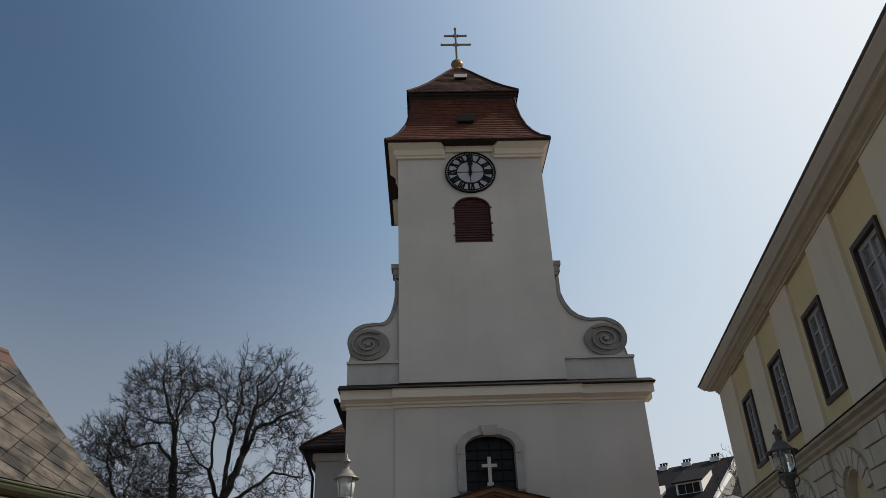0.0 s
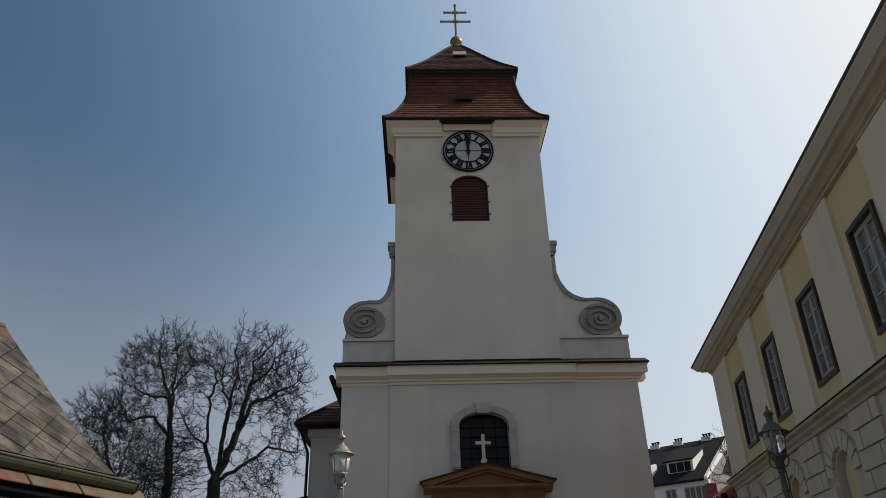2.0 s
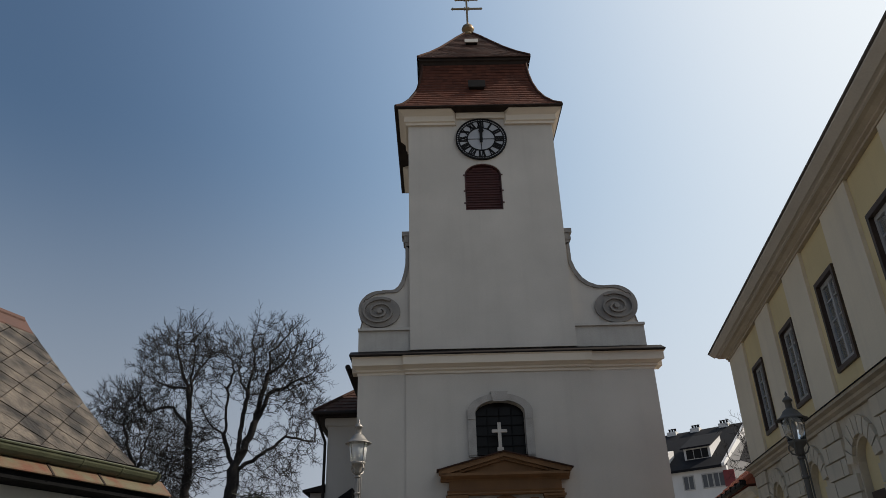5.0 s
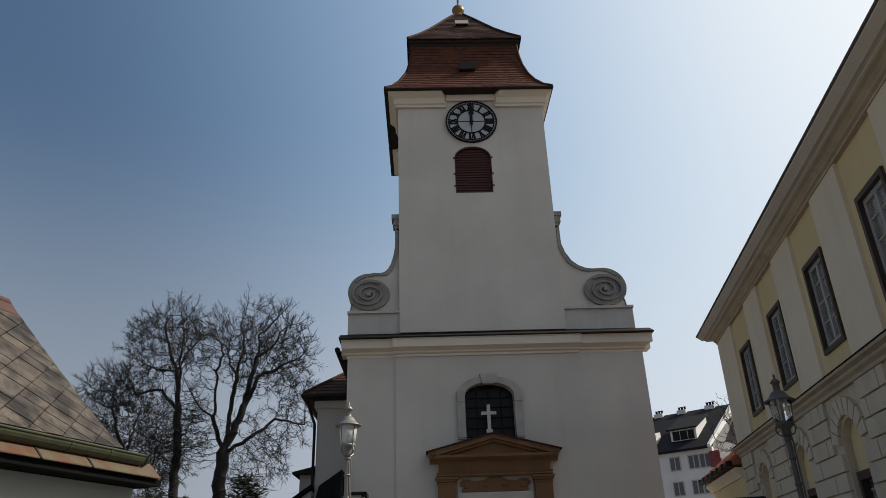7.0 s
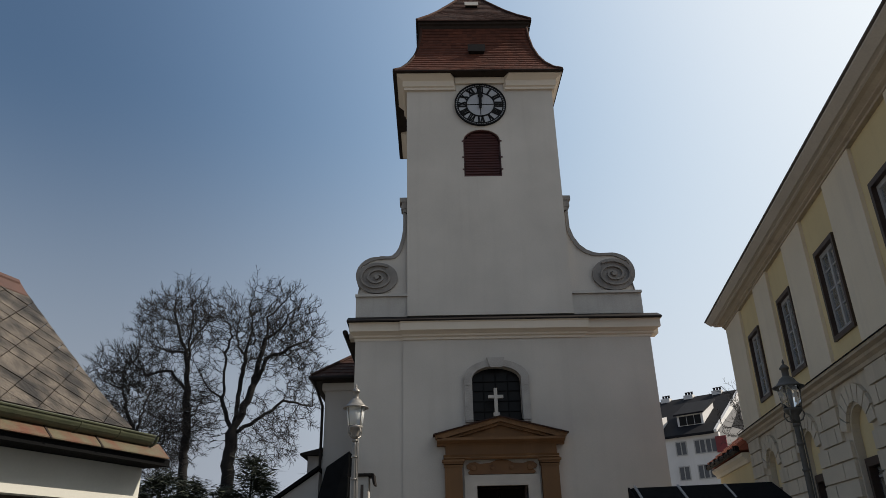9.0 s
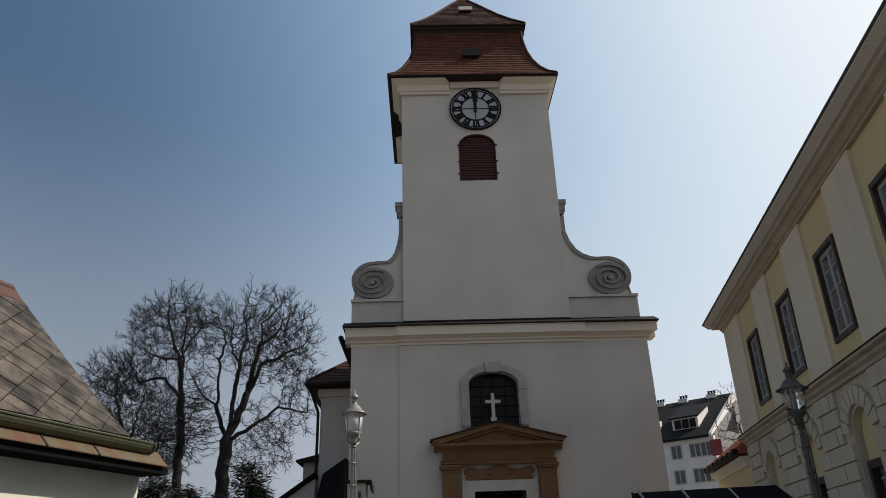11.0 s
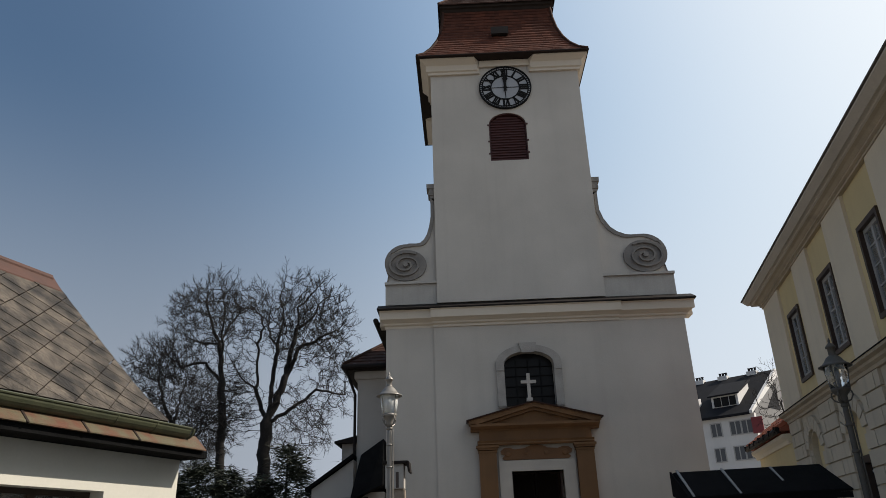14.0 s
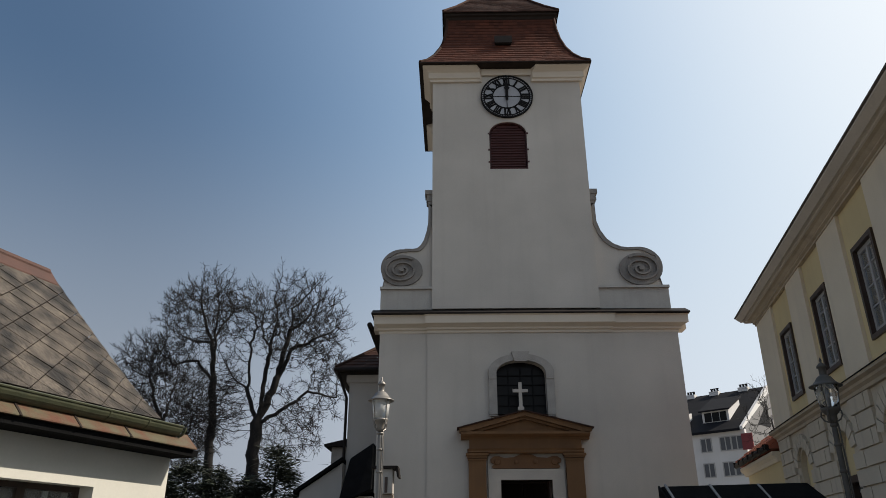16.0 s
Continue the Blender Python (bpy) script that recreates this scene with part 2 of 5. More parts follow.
def glass(name, tint=(0.02, 0.022, 0.025), rough=0.06, see=0.0, spec=0.5):
    m = bpy.data.materials.new(name)
    m.use_nodes = True
    p = m.node_tree.nodes["Principled BSDF"]
    p.inputs["Base Color"].default_value = (*tint, 1)
    p.inputs["Roughness"].default_value = rough
    p.inputs["Transmission Weight"].default_value = see
    p.inputs["IOR"].default_value = 1.45
    p.inputs["Specular IOR Level"].default_value = spec
    nz = m.node_tree.nodes.new("ShaderNodeTexNoise")
    nz.inputs["Scale"].default_value = 1.5
    bp = m.node_tree.nodes.new("ShaderNodeBump")
    bp.inputs["Strength"].default_value, bp.inputs["Distance"].default_value = 0.08, 0.05
    m.node_tree.links.new(nz.outputs[0], bp.inputs["Height"])
    m.node_tree.links.new(bp.outputs[0], p.inputs["Normal"])
    return m


PANE = glass("window_glass", (0.9, 0.92, 0.92), 0.03, 0.9)
# far panes: pale reflection painted in as a grey base colour
FAR_PANE = glass("grey_reflecting_far_glass", (0.085, 0.088, 0.095), 0.2, 0.0, 0.3)
DARK_PANE = glass("dark_leaded_glass", (0.008, 0.0075, 0.0075), 0.3, 0.0, 0.15)
CLEAR_GLASS = glass("clear_lamp_glass", (0.75, 0.75, 0.72), 0.08, 0.95)
LAMP_GLASS = glass("milky_lamp_glass", (0.85, 0.85, 0.82), 0.35, 0.55)


# ---- mesh helpers ----
def part(name, bm, material, parent=None, label="", bevel=0.0, smooth=False):
    """One mesh object from a bmesh, under its thing or part."""
    if bevel:
        edges = [e for e in bm.edges if len(e.link_faces) == 2 and e.calc_face_angle(0) > 0.6]
        bmesh.ops.bevel(bm, geom=edges, offset=bevel, segments=2, affect="EDGES", clamp_overlap=True)
    me = bpy.data.meshes.new(name)
    bmesh.ops.recalc_face_normals(bm, faces=bm.faces)
    if smooth:
        for f in bm.faces:
            f.smooth = True
    bm.to_mesh(me)
    bm.free()
    me.materials.append(material)
    ob = new(name, me)
    ob.parent = parent
    if label:
        tagged(ob, label)
    return ob


def thing(name, m, label, category, group="", kind=""):
    ob = new(name)
    ob.matrix_world = m
    ob.empty_display_size = 0.2
    return tagged(ob, label, category, group, kind)


def box(bm, x0, x1, y0, y1, z0, z1):
    v = [bm.verts.new((x, y, z)) for z in (z0, z1) for y in (y0, y1) for x in (x0, x1)]
    for f in ((0, 2, 3, 1), (4, 5, 7, 6), (0, 1, 5, 4), (2, 6, 7, 3), (0, 4, 6, 2), (1, 3, 7, 5)):
        bm.faces.new([v[i] for i in f])
    return v


def boxes(*rows):
    bm = bmesh.new()
    for r in rows:
        box(bm, *r)
    return bm


def prism(bm, poly, a, b, axis="y"):
    """A polygon of (u, v) pushed from a to b along an axis: y takes (x, z), x takes (y, z), z takes (x, y)."""
    def at(u, v, w):
        return {"y": (u, w, v), "x": (w, u, v), "z": (u, v, w)}[axis]
    lo = [bm.verts.new(at(u, v, a)) for u, v in poly]
    hi = [bm.verts.new(at(u, v, b)) for u, v in poly]
    n = len(poly)
    bm.faces.new(lo)
    bm.faces.new(hi[::-1])
    for i in range(n):
        bm.faces.new((lo[i], lo[(i + 1) % n], hi[(i + 1) % n], hi[i]))


def prisms(poly, a, b, axis="y"):
    bm = bmesh.new()
    prism(bm, poly, a, b, axis)
    return bm


def ring_prism(bm, outer, inner, a, b):
    """A frame between two outlines of equal count in (x, z), from y = a to y = b."""
    n = len(outer)
    vs = [[bm.verts.new((u, y, v)) for u, v in poly] for poly in (outer, inner) for y in (a, b)]
    oa, ob_, ia, ib = vs
    for i in range(n):
        j = (i + 1) % n
        bm.faces.new((oa[i], oa[j], ia[j], ia[i]))
        bm.faces.new((ob_[i], ib[i], ib[j], ob_[j]))
        bm.faces.new((oa[i], ob_[i], ob_[j], oa[j]))
        bm.faces.new((ia[i], ia[j], ib[j], ib[i]))


def lathe(bm, profile, n=20, cx=0.0, cy=0.0):
    """Turn (radius, z) rows round the upright axis."""
    rings = []
    for r, z in profile:
        rings.append([bm.verts.new((cx + r * math.cos(2 * math.pi * i / n), cy + r * math.sin(2 * math.pi * i / n), z)) for i in range(n)])
    for a, b in zip(rings, rings[1:]):
        for i in range(n):
            bm.faces.new((a[i], a[(i + 1) % n], b[(i + 1) % n], b[i]))
    bm.faces.new(rings[0][::-1])
    bm.faces.new(rings[-1])


def tube(bm, pts, radii, n=6):
    """A tube along points; radii one or many."""
    pts = [Vector(p) for p in pts]
    rad = radii if isinstance(radii, (list, tuple)) else [radii] * len(pts)
    rings = []
    for i, p in enumerate(pts):
        t = (pts[min(i + 1, len(pts) - 1)] - pts[max(i - 1, 0)]).normalized()
        s = t.cross(Vector((0.3, 0.2, 1)) if abs(t.z) < 0.9 else Vector((1, 0.1, 0))).normalized()
        u = s.cross(t)
        rings.append([bm.verts.new(p + rad[i] * (math.cos(2 * math.pi * k / n) * s + math.sin(2 * math.pi * k / n) * u)) for k in range(n)])
    for a, b in zip(rings, rings[1:]):
        for k in range(n):
            bm.faces.new((a[k], a[(k + 1) % n], b[(k + 1) % n], b[k]))
    bm.faces.new(rings[0][::-1])
    bm.faces.new(rings[-1])


def loft(bm, rings, close_top=True, close_bottom=True):
    """Faces between rings of points of equal count."""
    vs = [[bm.verts.new(p) for p in r] for r in rings]
    n = len(vs[0])
    for a, b in zip(vs, vs[1:]):
        for k in range(n):
            bm.faces.new((a[k], a[(k + 1) % n], b[(k + 1) % n], b[k]))
    if close_bottom:
        bm.faces.new(vs[0][::-1])
    if close_top:
        bm.faces.new(vs[-1])


def arch_outline(cx, half, z0, spring, rise, n=14):
    """A closed outline in (x, z): flat foot, upright sides, segment-shaped head."""
    pts = [(cx - half, z0), (cx + half, z0), (cx + half, spring)]
    for i in range(1, n):
        a = math.pi * i / n
        pts.append((cx + half * math.cos(a), spring + rise * math.sin(a)))
    pts.append((cx - half, spring))
    return pts


def wall_with_holes(bm, x0, x1, z0, z1, y0, y1, holes):
    """A wall from y0 (face) to y1 with outlines cut through; each hole is (x0, x1, z0, z1) or an arch (cx, half, z0, spring, rise)."""
    loops = [[(x0, z0), (x1, z0), (x1, z1), (x0, z1)]]
    for h in holes:
        loops.append([(h[0], h[2]), (h[1], h[2]), (h[1], h[3]), (h[0], h[3])] if len(h) == 4 else arch_outline(*h))
    flat = bmesh.new()
    for lp in loops:
        vs = [flat.verts.new((u, y0, v)) for u, v in lp]
        for i in range(len(vs)):
            flat.edges.new((vs[i], vs[(i + 1) % len(vs)]))
    bmesh.ops.triangle_fill(flat, use_beauty=True, use_dissolve=False, edges=flat.edges, normal=(0, -1, 0))
    for f in flat.faces[:]:
        c = f.calc_center_median()
        for h, lp in zip(holes, loops[1:]):
            if inside(c.x, c.z, lp):
                flat.faces.remove(f)
                break
    front = {}
    back = {}
    for v in flat.verts:
        front[v] = bm.verts.new(v.co)
        back[v] = bm.verts.new((v.co.x, y1, v.co.z))
    for f in flat.faces:
        bm.faces.new([front[v] for v in f.verts])
        bm.faces.new([back[v] for v in reversed(f.verts)])
    for e in flat.edges:
        if len(e.link_faces) == 1:
            a, b = e.verts
            bm.faces.new((front[a], front[b], back[b], back[a]))
    flat.free()


def inside(x, z, lp):
    hit = False
    for (x1, z1), (x2, z2) in zip(lp, lp[1:] + lp[:1]):
        if (z1 > z) != (z2 > z) and x < (x2 - x1) * (z - z1) / (z2 - z1) + x1:
            hit = not hit
    return hit


# ---- ground ----
bm = bmesh.new()
xs = [-2500, -60, -20, 0, 20, 60, 2500]
ys = [-2500, -40, 0, 20, 40, 120, 2500]
grid = [[bm.verts.new((x, y, 0.0)) for x in xs] for y in ys]
for j in range(len(ys) - 1):
    for i in range(len(xs) - 1):
        bm.faces.new((grid[j][i], grid[j][i + 1], grid[j + 1][i + 1], grid[j + 1][i]))
ground = tagged(part("ground", bm, GROUND), "pale grey level paved forecourt before the church", "ground", kind="structure")

# ---- church ----
XC = -0.34
church = thing("church", pose(XC, 25.0, 2.4), "pale plastered church with clock tower, volutes and red tiled roof", "church")


def cpart(name, bm, material, parent=None, label="", **kw):
    """A part of the church, drawn in world coordinates."""
    bmesh.ops.translate(bm, verts=bm.verts, vec=(-XC, -25.0, -2.4))
    return part(name, bm, material, parent or church, label, **kw)


# nave behind the front, with its pitched roof
bm = boxes((-4.75, -4.35, 25.5, 46.0, 2.2, 11.05), (4.5, 4.9, 25.5, 46.0, 2.2, 11.05))
prism(bm, [(-4.35, 2.2), (4.5, 2.2), (4.5, 11.0), (0.05, 15.6), (-4.35, 11.0)], 45.6, 46.0)
cpart("nave_wall", bm, PLASTER, label="plain plastered side walls of the nave")
bm = bmesh.new()
prism(bm, [(-5.28, 11.2), (-5.28, 11.35), (0.0, 16.2), (5.18, 11.35), (5.18, 11.2), (0.0, 15.9)], 25.65, 46.4)
cpart("nave_roof", bm, TILE_BROWN)
for sx in (-5.30, 5.22):
    bm = bmesh.new()
    tube(bm, [(sx, 25.1, 11.3), (sx, 46.4, 11.3)], 0.09, 8)
    cpart("eaves_gutter", bm, TIN_DARK, label="dark metal eaves gutter")
cpart("eaves_soffit", boxes((-5.26, -4.75, 25.5, 46.0, 11.05, 11.19), (4.9, 5.16, 25.5, 46.0, 11.05, 11.19)), SOFFIT)

# front wall with window and door openings
DOOR = (-1.06, 0.52, 2.7, 6.03)
WIN = (-0.29, 0.80, 8.1, 9.50, 0.43)
bm = bmesh.new()
wall_with_holes(bm, -3.34, 2.80, 2.2, 11.2, 24.92, 25.5, [DOOR, WIN])
cpart("front_wall", bm, PLASTER, label="pale grey-beige plastered front wall")
cpart("front_wall_side", boxes((-4.93, -3.34, 24.962, 25.5, 2.2, 11.2)), PLASTER)
cpart("front_wall_side", boxes((2.80, 4.99, 24.962, 25.5, 2.2, 11.2)), PLASTER)
for a, b in ((-5.0, -1.9), (1.4, 5.06)):
    cpart("plinth", boxes((a, b, 24.84, 25.0, 2.2, 3.2)), STONE, bevel=0.02)

# main cornice: stepped moulding that breaks forward over the middle bay
CORN = [(0.0, 10.92), (-0.05, 10.92), (-0.05, 11.00), (-0.12, 11.04), (-0.12, 11.10), (-0.22, 11.16), (-0.32, 11.20), (-0.32, 11.46), (-0.37, 11.50), (0.0, 11.52)]


def cornice_run(x0, x1, face, turn0=0.0, turn1=0.0):
    """A length of cornice whose ends are mitred out by turn * projection."""
    b = bmesh.new()
    rings = []
    for y, z in CORN:
        rings.append((Vector((x0 + turn0 * y, face + y, z)), Vector((x1 - turn1 * y, face + y, z))))
    lo = [b.verts.new(r[0]) for r in rings]
    hi = [b.verts.new(r[1]) for r in rings]
    n = len(lo)
    b.faces.new(lo)
    b.faces.new(hi[::-1])
    for i in range(n):
        b.faces.new((lo[i], lo[(i + 1) % n], hi[(i + 1) % n], hi[i]))
    return b


cpart("cornice", cornice_run(-4.93, -3.34, 25.0, 0.6, 0.0), CREAM, label="cream moulded cornice")
cpart("cornice", cornice_run(-3.34, 2.80, 24.92, 0.25, 0.25), CREAM, label="cream moulded cornice")
cpart("cornice", cornice_run(2.80, 4.99, 25.0, 0.0, 1.0), CREAM, label="cream moulded cornice")
bm = bmesh.new()
prism(bm, [(24.53, 11.515), (24.53, 11.555), (25.0, 11.80), (25.5, 11.88), (25.5, 11.515)], -5.20, 5.36, "x")
cpart("cornice_flashing", bm, TIN_DARK, label="dark sheet-metal cornice cover")
cpart("cornice_end", boxes((4.99, 5.30, 25.0, 25.5, 11.05, 11.51)), CREAM)
cpart("cornice_end", boxes((-5.14, -4.93, 25.0, 25.5, 11.05, 11.51)), CREAM)
cpart("gutter_end", prisms([(5.02, 11.1), (5.30, 11.22), (5.32, 11.34), (5.02, 11.34)], 25.1, 25.3), TIN_DARK, bevel=0.01)

# tower shaft with the bell opening
BELL = (-0.37, 0.70, 17.38, 18.98, 0.52)
TX0, TX1, TY0, TY1 = -3.19, 2.48, 24.88, 30.7
bm = bmesh.new()
wall_with_holes(bm, TX0, TX1, 11.8, 22.1, TY0, TY0 + 0.6, [BELL])
cpart("tower_wall", bm, PLASTER, label="smooth pale plastered tower wall")
cpart("tower_wall_side", boxes((TX0, TX0 + 0.5, TY0 + 0.6, TY1, 11.8, 22.1)), PLASTER)
cpart("tower_wall_side", boxes((TX1 - 0.5, TX1, TY0 + 0.6, TY1, 11.8, 22.1)), PLASTER)
cpart("tower_wall_back", boxes((TX0 + 0.5, TX1 - 0.5, TY1 - 0.5, TY1, 11.8, 22.1)), PLASTER)

# tower cornice, broken round the clock
TC = [(0.0, 21.36), (-0.10, 21.36), (-0.10, 21.46), (-0.16, 21.50), (-0.16, 21.76), (-0.26, 21.84), (-0.38, 21.92), (-0.38, 22.0), (0.0, 22.0)]


def tower_cornice(x0, x1, y0, y1, end0, end1, axis):
    b = bmesh.new()
    lo, hi = [], []
    for o, z in TC:
        if axis == "x":
            lo.append(b.verts.new((x0 + end0 * o, y0 + o, z)))
            hi.append(b.verts.new((x1 - end1 * o, y0 + o, z)))
        else:
            side = -1 if x0 < 0 else 1
            lo.append(b.verts.new((x0 - side * o, y0 + end0 * o, z)))
            hi.append(b.verts.new((x0 - side * o, y1 - end1 * o, z)))
    n = len(lo)
    b.faces.new(lo)
    b.faces.new(hi[::-1])
    for i in range(n):
        b.faces.new((lo[i], lo[(i + 1) % n], hi[(i + 1) % n], hi[i]))
    return b


cpart("tower_cornice", tower_cornice(TX0, -1.28, TY0, 0, 1.0, -0.55, "x"), CREAM, label="cream tower cornice, broken round the clock")
cpart("tower_cornice", tower_cornice(0.58, TX1, TY0, 0, -0.55, 1.0, "x"), CREAM, label="cream tower cornice, broken round the clock")
cpart("tower_cornice", tower_cornice(TX0, 0, TY0, 26.9, 1.0, -0.4, "y"), CREAM)
cpart("tower_cornice", tower_cornice(TX0, 0, 28.7, TY1, -0.4, 1.0, "y"), CREAM)
cpart("tower_cornice", tower_cornice(TX1, 0, TY0, 26.9, 1.0, -0.4, "y"), CREAM)
cpart("tower_cornice", tower_cornice(TX1, 0, 28.7, TY1, -0.4, 1.0, "y"), CREAM)

# tower roof: flared skirt, then a projecting cap
TCX, TCY, DEEP = (TX0 + TX1) / 2 - 0.05, (TY0 + TY1) / 2, 1.036


def square(h, z):
    return [(TCX - h, TCY - h * DEEP, z), (TCX + h, TCY - h * DEEP, z), (TCX + h, TCY + h * DEEP, z), (TCX - h, TCY + h * DEEP, z)]


def skirt(z):
    """Half width of the flared lower roof at a height."""
    rows = [(22.0, 3.29), (22.35, 2.97), (22.8, 2.70), (23.3, 2.49), (23.9, 2.32), (24.5, 2.22), (25.2, 2.16)]
    for (z0, h0), (z1, h1) in zip(rows, rows[1:]):
        if z <= z1:
            return h0 + (h1 - h0) * (z - z0) / (z1 - z0)
    return rows[-1][1]


def cap(z):
    """Half width of the nearly straight pyramid cap at a height."""
    k = (z - 25.4) / 3.5
    return 2.38 * (1 - k) + 0.14 * k - 0.16 * math.sin(math.pi * k) * (1 - k)


def courses(z0, z1, half, count, lip=0.022):
    """Tile courses as overlapping stepped bands of a square roof, each side cut into single tiles."""
    b = bmesh.new()
    rnd = random.Random(7)
    for i in range(count):
        a, c = z0 + (z1 - z0) * i / count, z0 + (z1 - z0) * (i + 1) / count
        lo, hi = half(a) + lip, half(c)
        p, q = [Vector(v) for v in square(lo, a)], [Vector(v) for v in square(hi, c + 0.01)]
        for s in range(4):
            p0, p1, q0, q1 = p[s], p[(s + 1) % 4], q[s], q[(s + 1) % 4]
            n = max(2, int((p1 - p0).length / 0.19))
            for k in range(n):
                u0, u1 = k / n, (k + 1) / n
                off = Vector((0, 0, rnd.uniform(-0.012, 0.006)))
                v = [b.verts.new(w) for w in (p0.lerp(p1, u0) + off, p0.lerp(p1, u1) + off, q0.lerp(q1, u1), q0.lerp(q1, u0))]
                d = [b.verts.new(w.co + Vector((0, 0, -0.07))) for w in v[:2]]
                b.faces.new(v)
                b.faces.new((v[1], v[0], d[0], d[1]))
    return b


bm = bmesh.new()
loft(bm, [square(skirt(z) - 0.03, z) for z in (22.0, 22.35, 22.8, 23.3, 23.9, 24.5, 25.2)])
cpart("tower_roof", bm, SOFFIT)
cpart("roof_tiles", courses(22.04, 25.2, skirt, 18, 0.05), TILE, label="red-brown plain tiles in courses")
bm = bmesh.new()
loft(bm, [square(3.32, 21.965), square(3.32, 22.03)])
cpart("tower_eave", bm, SOFFIT, label="dark projecting eaves board", bevel=0.01)
bm = bmesh.new()
loft(bm, [square(2.16, 25.05), square(2.22, 25.10), square(2.26, 25.20), square(2.34, 25.24), square(2.34, 25.45)])
cpart("cap_eave", bm, SOFFIT, label="dark eaves of the roof cap")
bm = bmesh.new()
loft(bm, [square(cap(z) - 0.03, z) for z in (25.4, 26.1, 26.8, 27.6, 28.3, 28.95)])
cpart("roof_cap", bm, SOFFIT)
cpart("roof_tiles", courses(25.42, 28.9, cap, 20, 0.05), TILE_BROWN, label="brown tiles of the roof cap")
bm = bmesh.new()
for k in range(4):
    tube(bm, [square(skirt(z) + 0.03, z + 0.02)[k] for z in (22.05, 22.35, 22.8, 23.3, 23.9, 24.5, 25.1)], 0.06, 6)
    tube(bm, [square(cap(z) + 0.03, z + 0.02)[k] for z in (25.44, 26.1, 26.8, 27.6, 28.3, 28.9)], 0.06, 6)
cpart("hip_tiles", bm, TILE_BROWN, label="rounded hip tiles")


def hatch(z, half, x0, x1, tall):
    """A small roof light on the front slope."""
    h = part("roof_hatch", boxes((x0 - XC, x1 - XC, -0.10, 0.30, 0.0, tall * 0.5)), TIN_DARK, church, "small metal roof hatch", bevel=0.01)
    slope = math.atan2((half(z) - half(z + 0.5)) * DEEP, 0.5)
    h.matrix_local = Matrix.Translation((0, TCY - half(z) * DEEP - 25.0 - 0.06, z - 2.4))
    lid = part("hatch_lid", boxes((x0 - XC - 0.04, x1 - XC + 0.04, -0.02, 0.02, 0.0, tall)), PEDESTAL if tall < 0.3 else TIN_DARK, h, "metal hatch lid", bevel=0.005)
    lid.matrix_local = Matrix.Translation((0, -0.13, 0.02)) @ pose(0, 0, 0, -math.degrees(slope) * 0.5)


hatch(23.5, skirt, -0.68, -0.06, 0.40)
hatch(27.2, cap, -0.64, -0.12, 0.26)

# finial: gilt ball and double cross
bm = bmesh.new()
lathe(bm, [(0.30, 28.80), (0.26, 28.95), (0.12, 29.05), (0.16, 29.10), (0.27, 29.2), (0.30, 29.32), (0.25, 29.46), (0.12, 29.56), (0.06, 29.62), (0.05, 29.75)], 20, TCX, TCY)
cpart("finial_ball", bm, GILT, label="dull gilt ball", smooth=True)
bm = boxes((TCX - 0.045, TCX + 0.045, TCY - 0.03, TCY + 0.03, 29.6, 31.8))
for z, h in ((31.30, 0.52), (30.68, 0.70)):
    box(bm, TCX - h, TCX + h, TCY - 0.032, TCY + 0.032, z - 0.042, z + 0.042)
    for s in (-1, 1):
        prism(bm, [(TCX + s * (h - 0.02), z - 0.08), (TCX + s * (h + 0.06), z), (TCX + s * (h - 0.02), z + 0.08)], TCY - 0.036, TCY + 0.036)
    for k in range(4):
        a = math.pi / 4 + k * math.pi / 2
        tube(bm, [(TCX, TCY, z), (TCX + 0.17 * math.cos(a), TCY, z + 0.17 * math.sin(a))], 0.018, 5)
prism(bm, [(TCX - 0.07, 31.78), (TCX, 31.90), (TCX + 0.07, 31.78)], TCY - 0.036, TCY + 0.036)
cpart("patriarchal_cross", bm, GILT, label="dull gilt double-barred cross")

cpart("cornice_recess", boxes((TCX - 0.90, TCX + 1.04, TY0 - 0.10, TY0, 21.66, 21.96)), CREAM, label="plain plaster strip above the clock", bevel=0.01)

# clock
CX, CZ, CR = -0.35, 20.65, 0.985
clock = part("clock", bmesh.new(), DIAL, church, "round tower clock with a pale dial and black numerals")
bm = bmesh.new()
lathe(bm, [(CR - 0.02, 0.0), (CR - 0.02, 0.04)], 48)
dial = part("dial", bm, DIAL, clock)


def flat_ring(r0, r1, y0, y1, n=60):
    b = bmesh.new()
    o = [(r1 * math.cos(2 * math.pi * i / n), r1 * math.sin(2 * math.pi * i / n)) for i in range(n)]
    q = [(r0 * math.cos(2 * math.pi * i / n), r0 * math.sin(2 * math.pi * i / n)) for i in range(n)]
    ring_prism(b, o, q, y0, y1)
    return b


dial.matrix_local = pose(0, 0, 0, 90, 0, 0)
clock.matrix_local = pose(CX - XC, TY0 - 0.012 - 25.0, CZ - 2.4)
part("rim", flat_ring(CR - 0.035, CR + 0.015, -0.09, 0.0), BLACK, clock)
part("minute_ring", flat_ring(0.855, 0.90, -0.052, -0.04), BLACK, clock)
part("inner_ring", flat_ring(0.52, 0.57, -0.055, -0.04), BLACK, clock)
for i in range(60):
    a = 2 * math.pi * i / 60
    u = Vector((math.sin(a), 0, math.cos(a)))
    w = Vector((math.cos(a), 0, -math.sin(a)))
    ps = [u * 0.895 - w * 0.013, u * 0.895 + w * 0.013, u * 0.97 + w * 0.013, u * 0.97 - w * 0.013]
    part("minute_mark", prisms([(p.x, p.z) for p in ps], -0.05, -0.038), BLACK, clock)
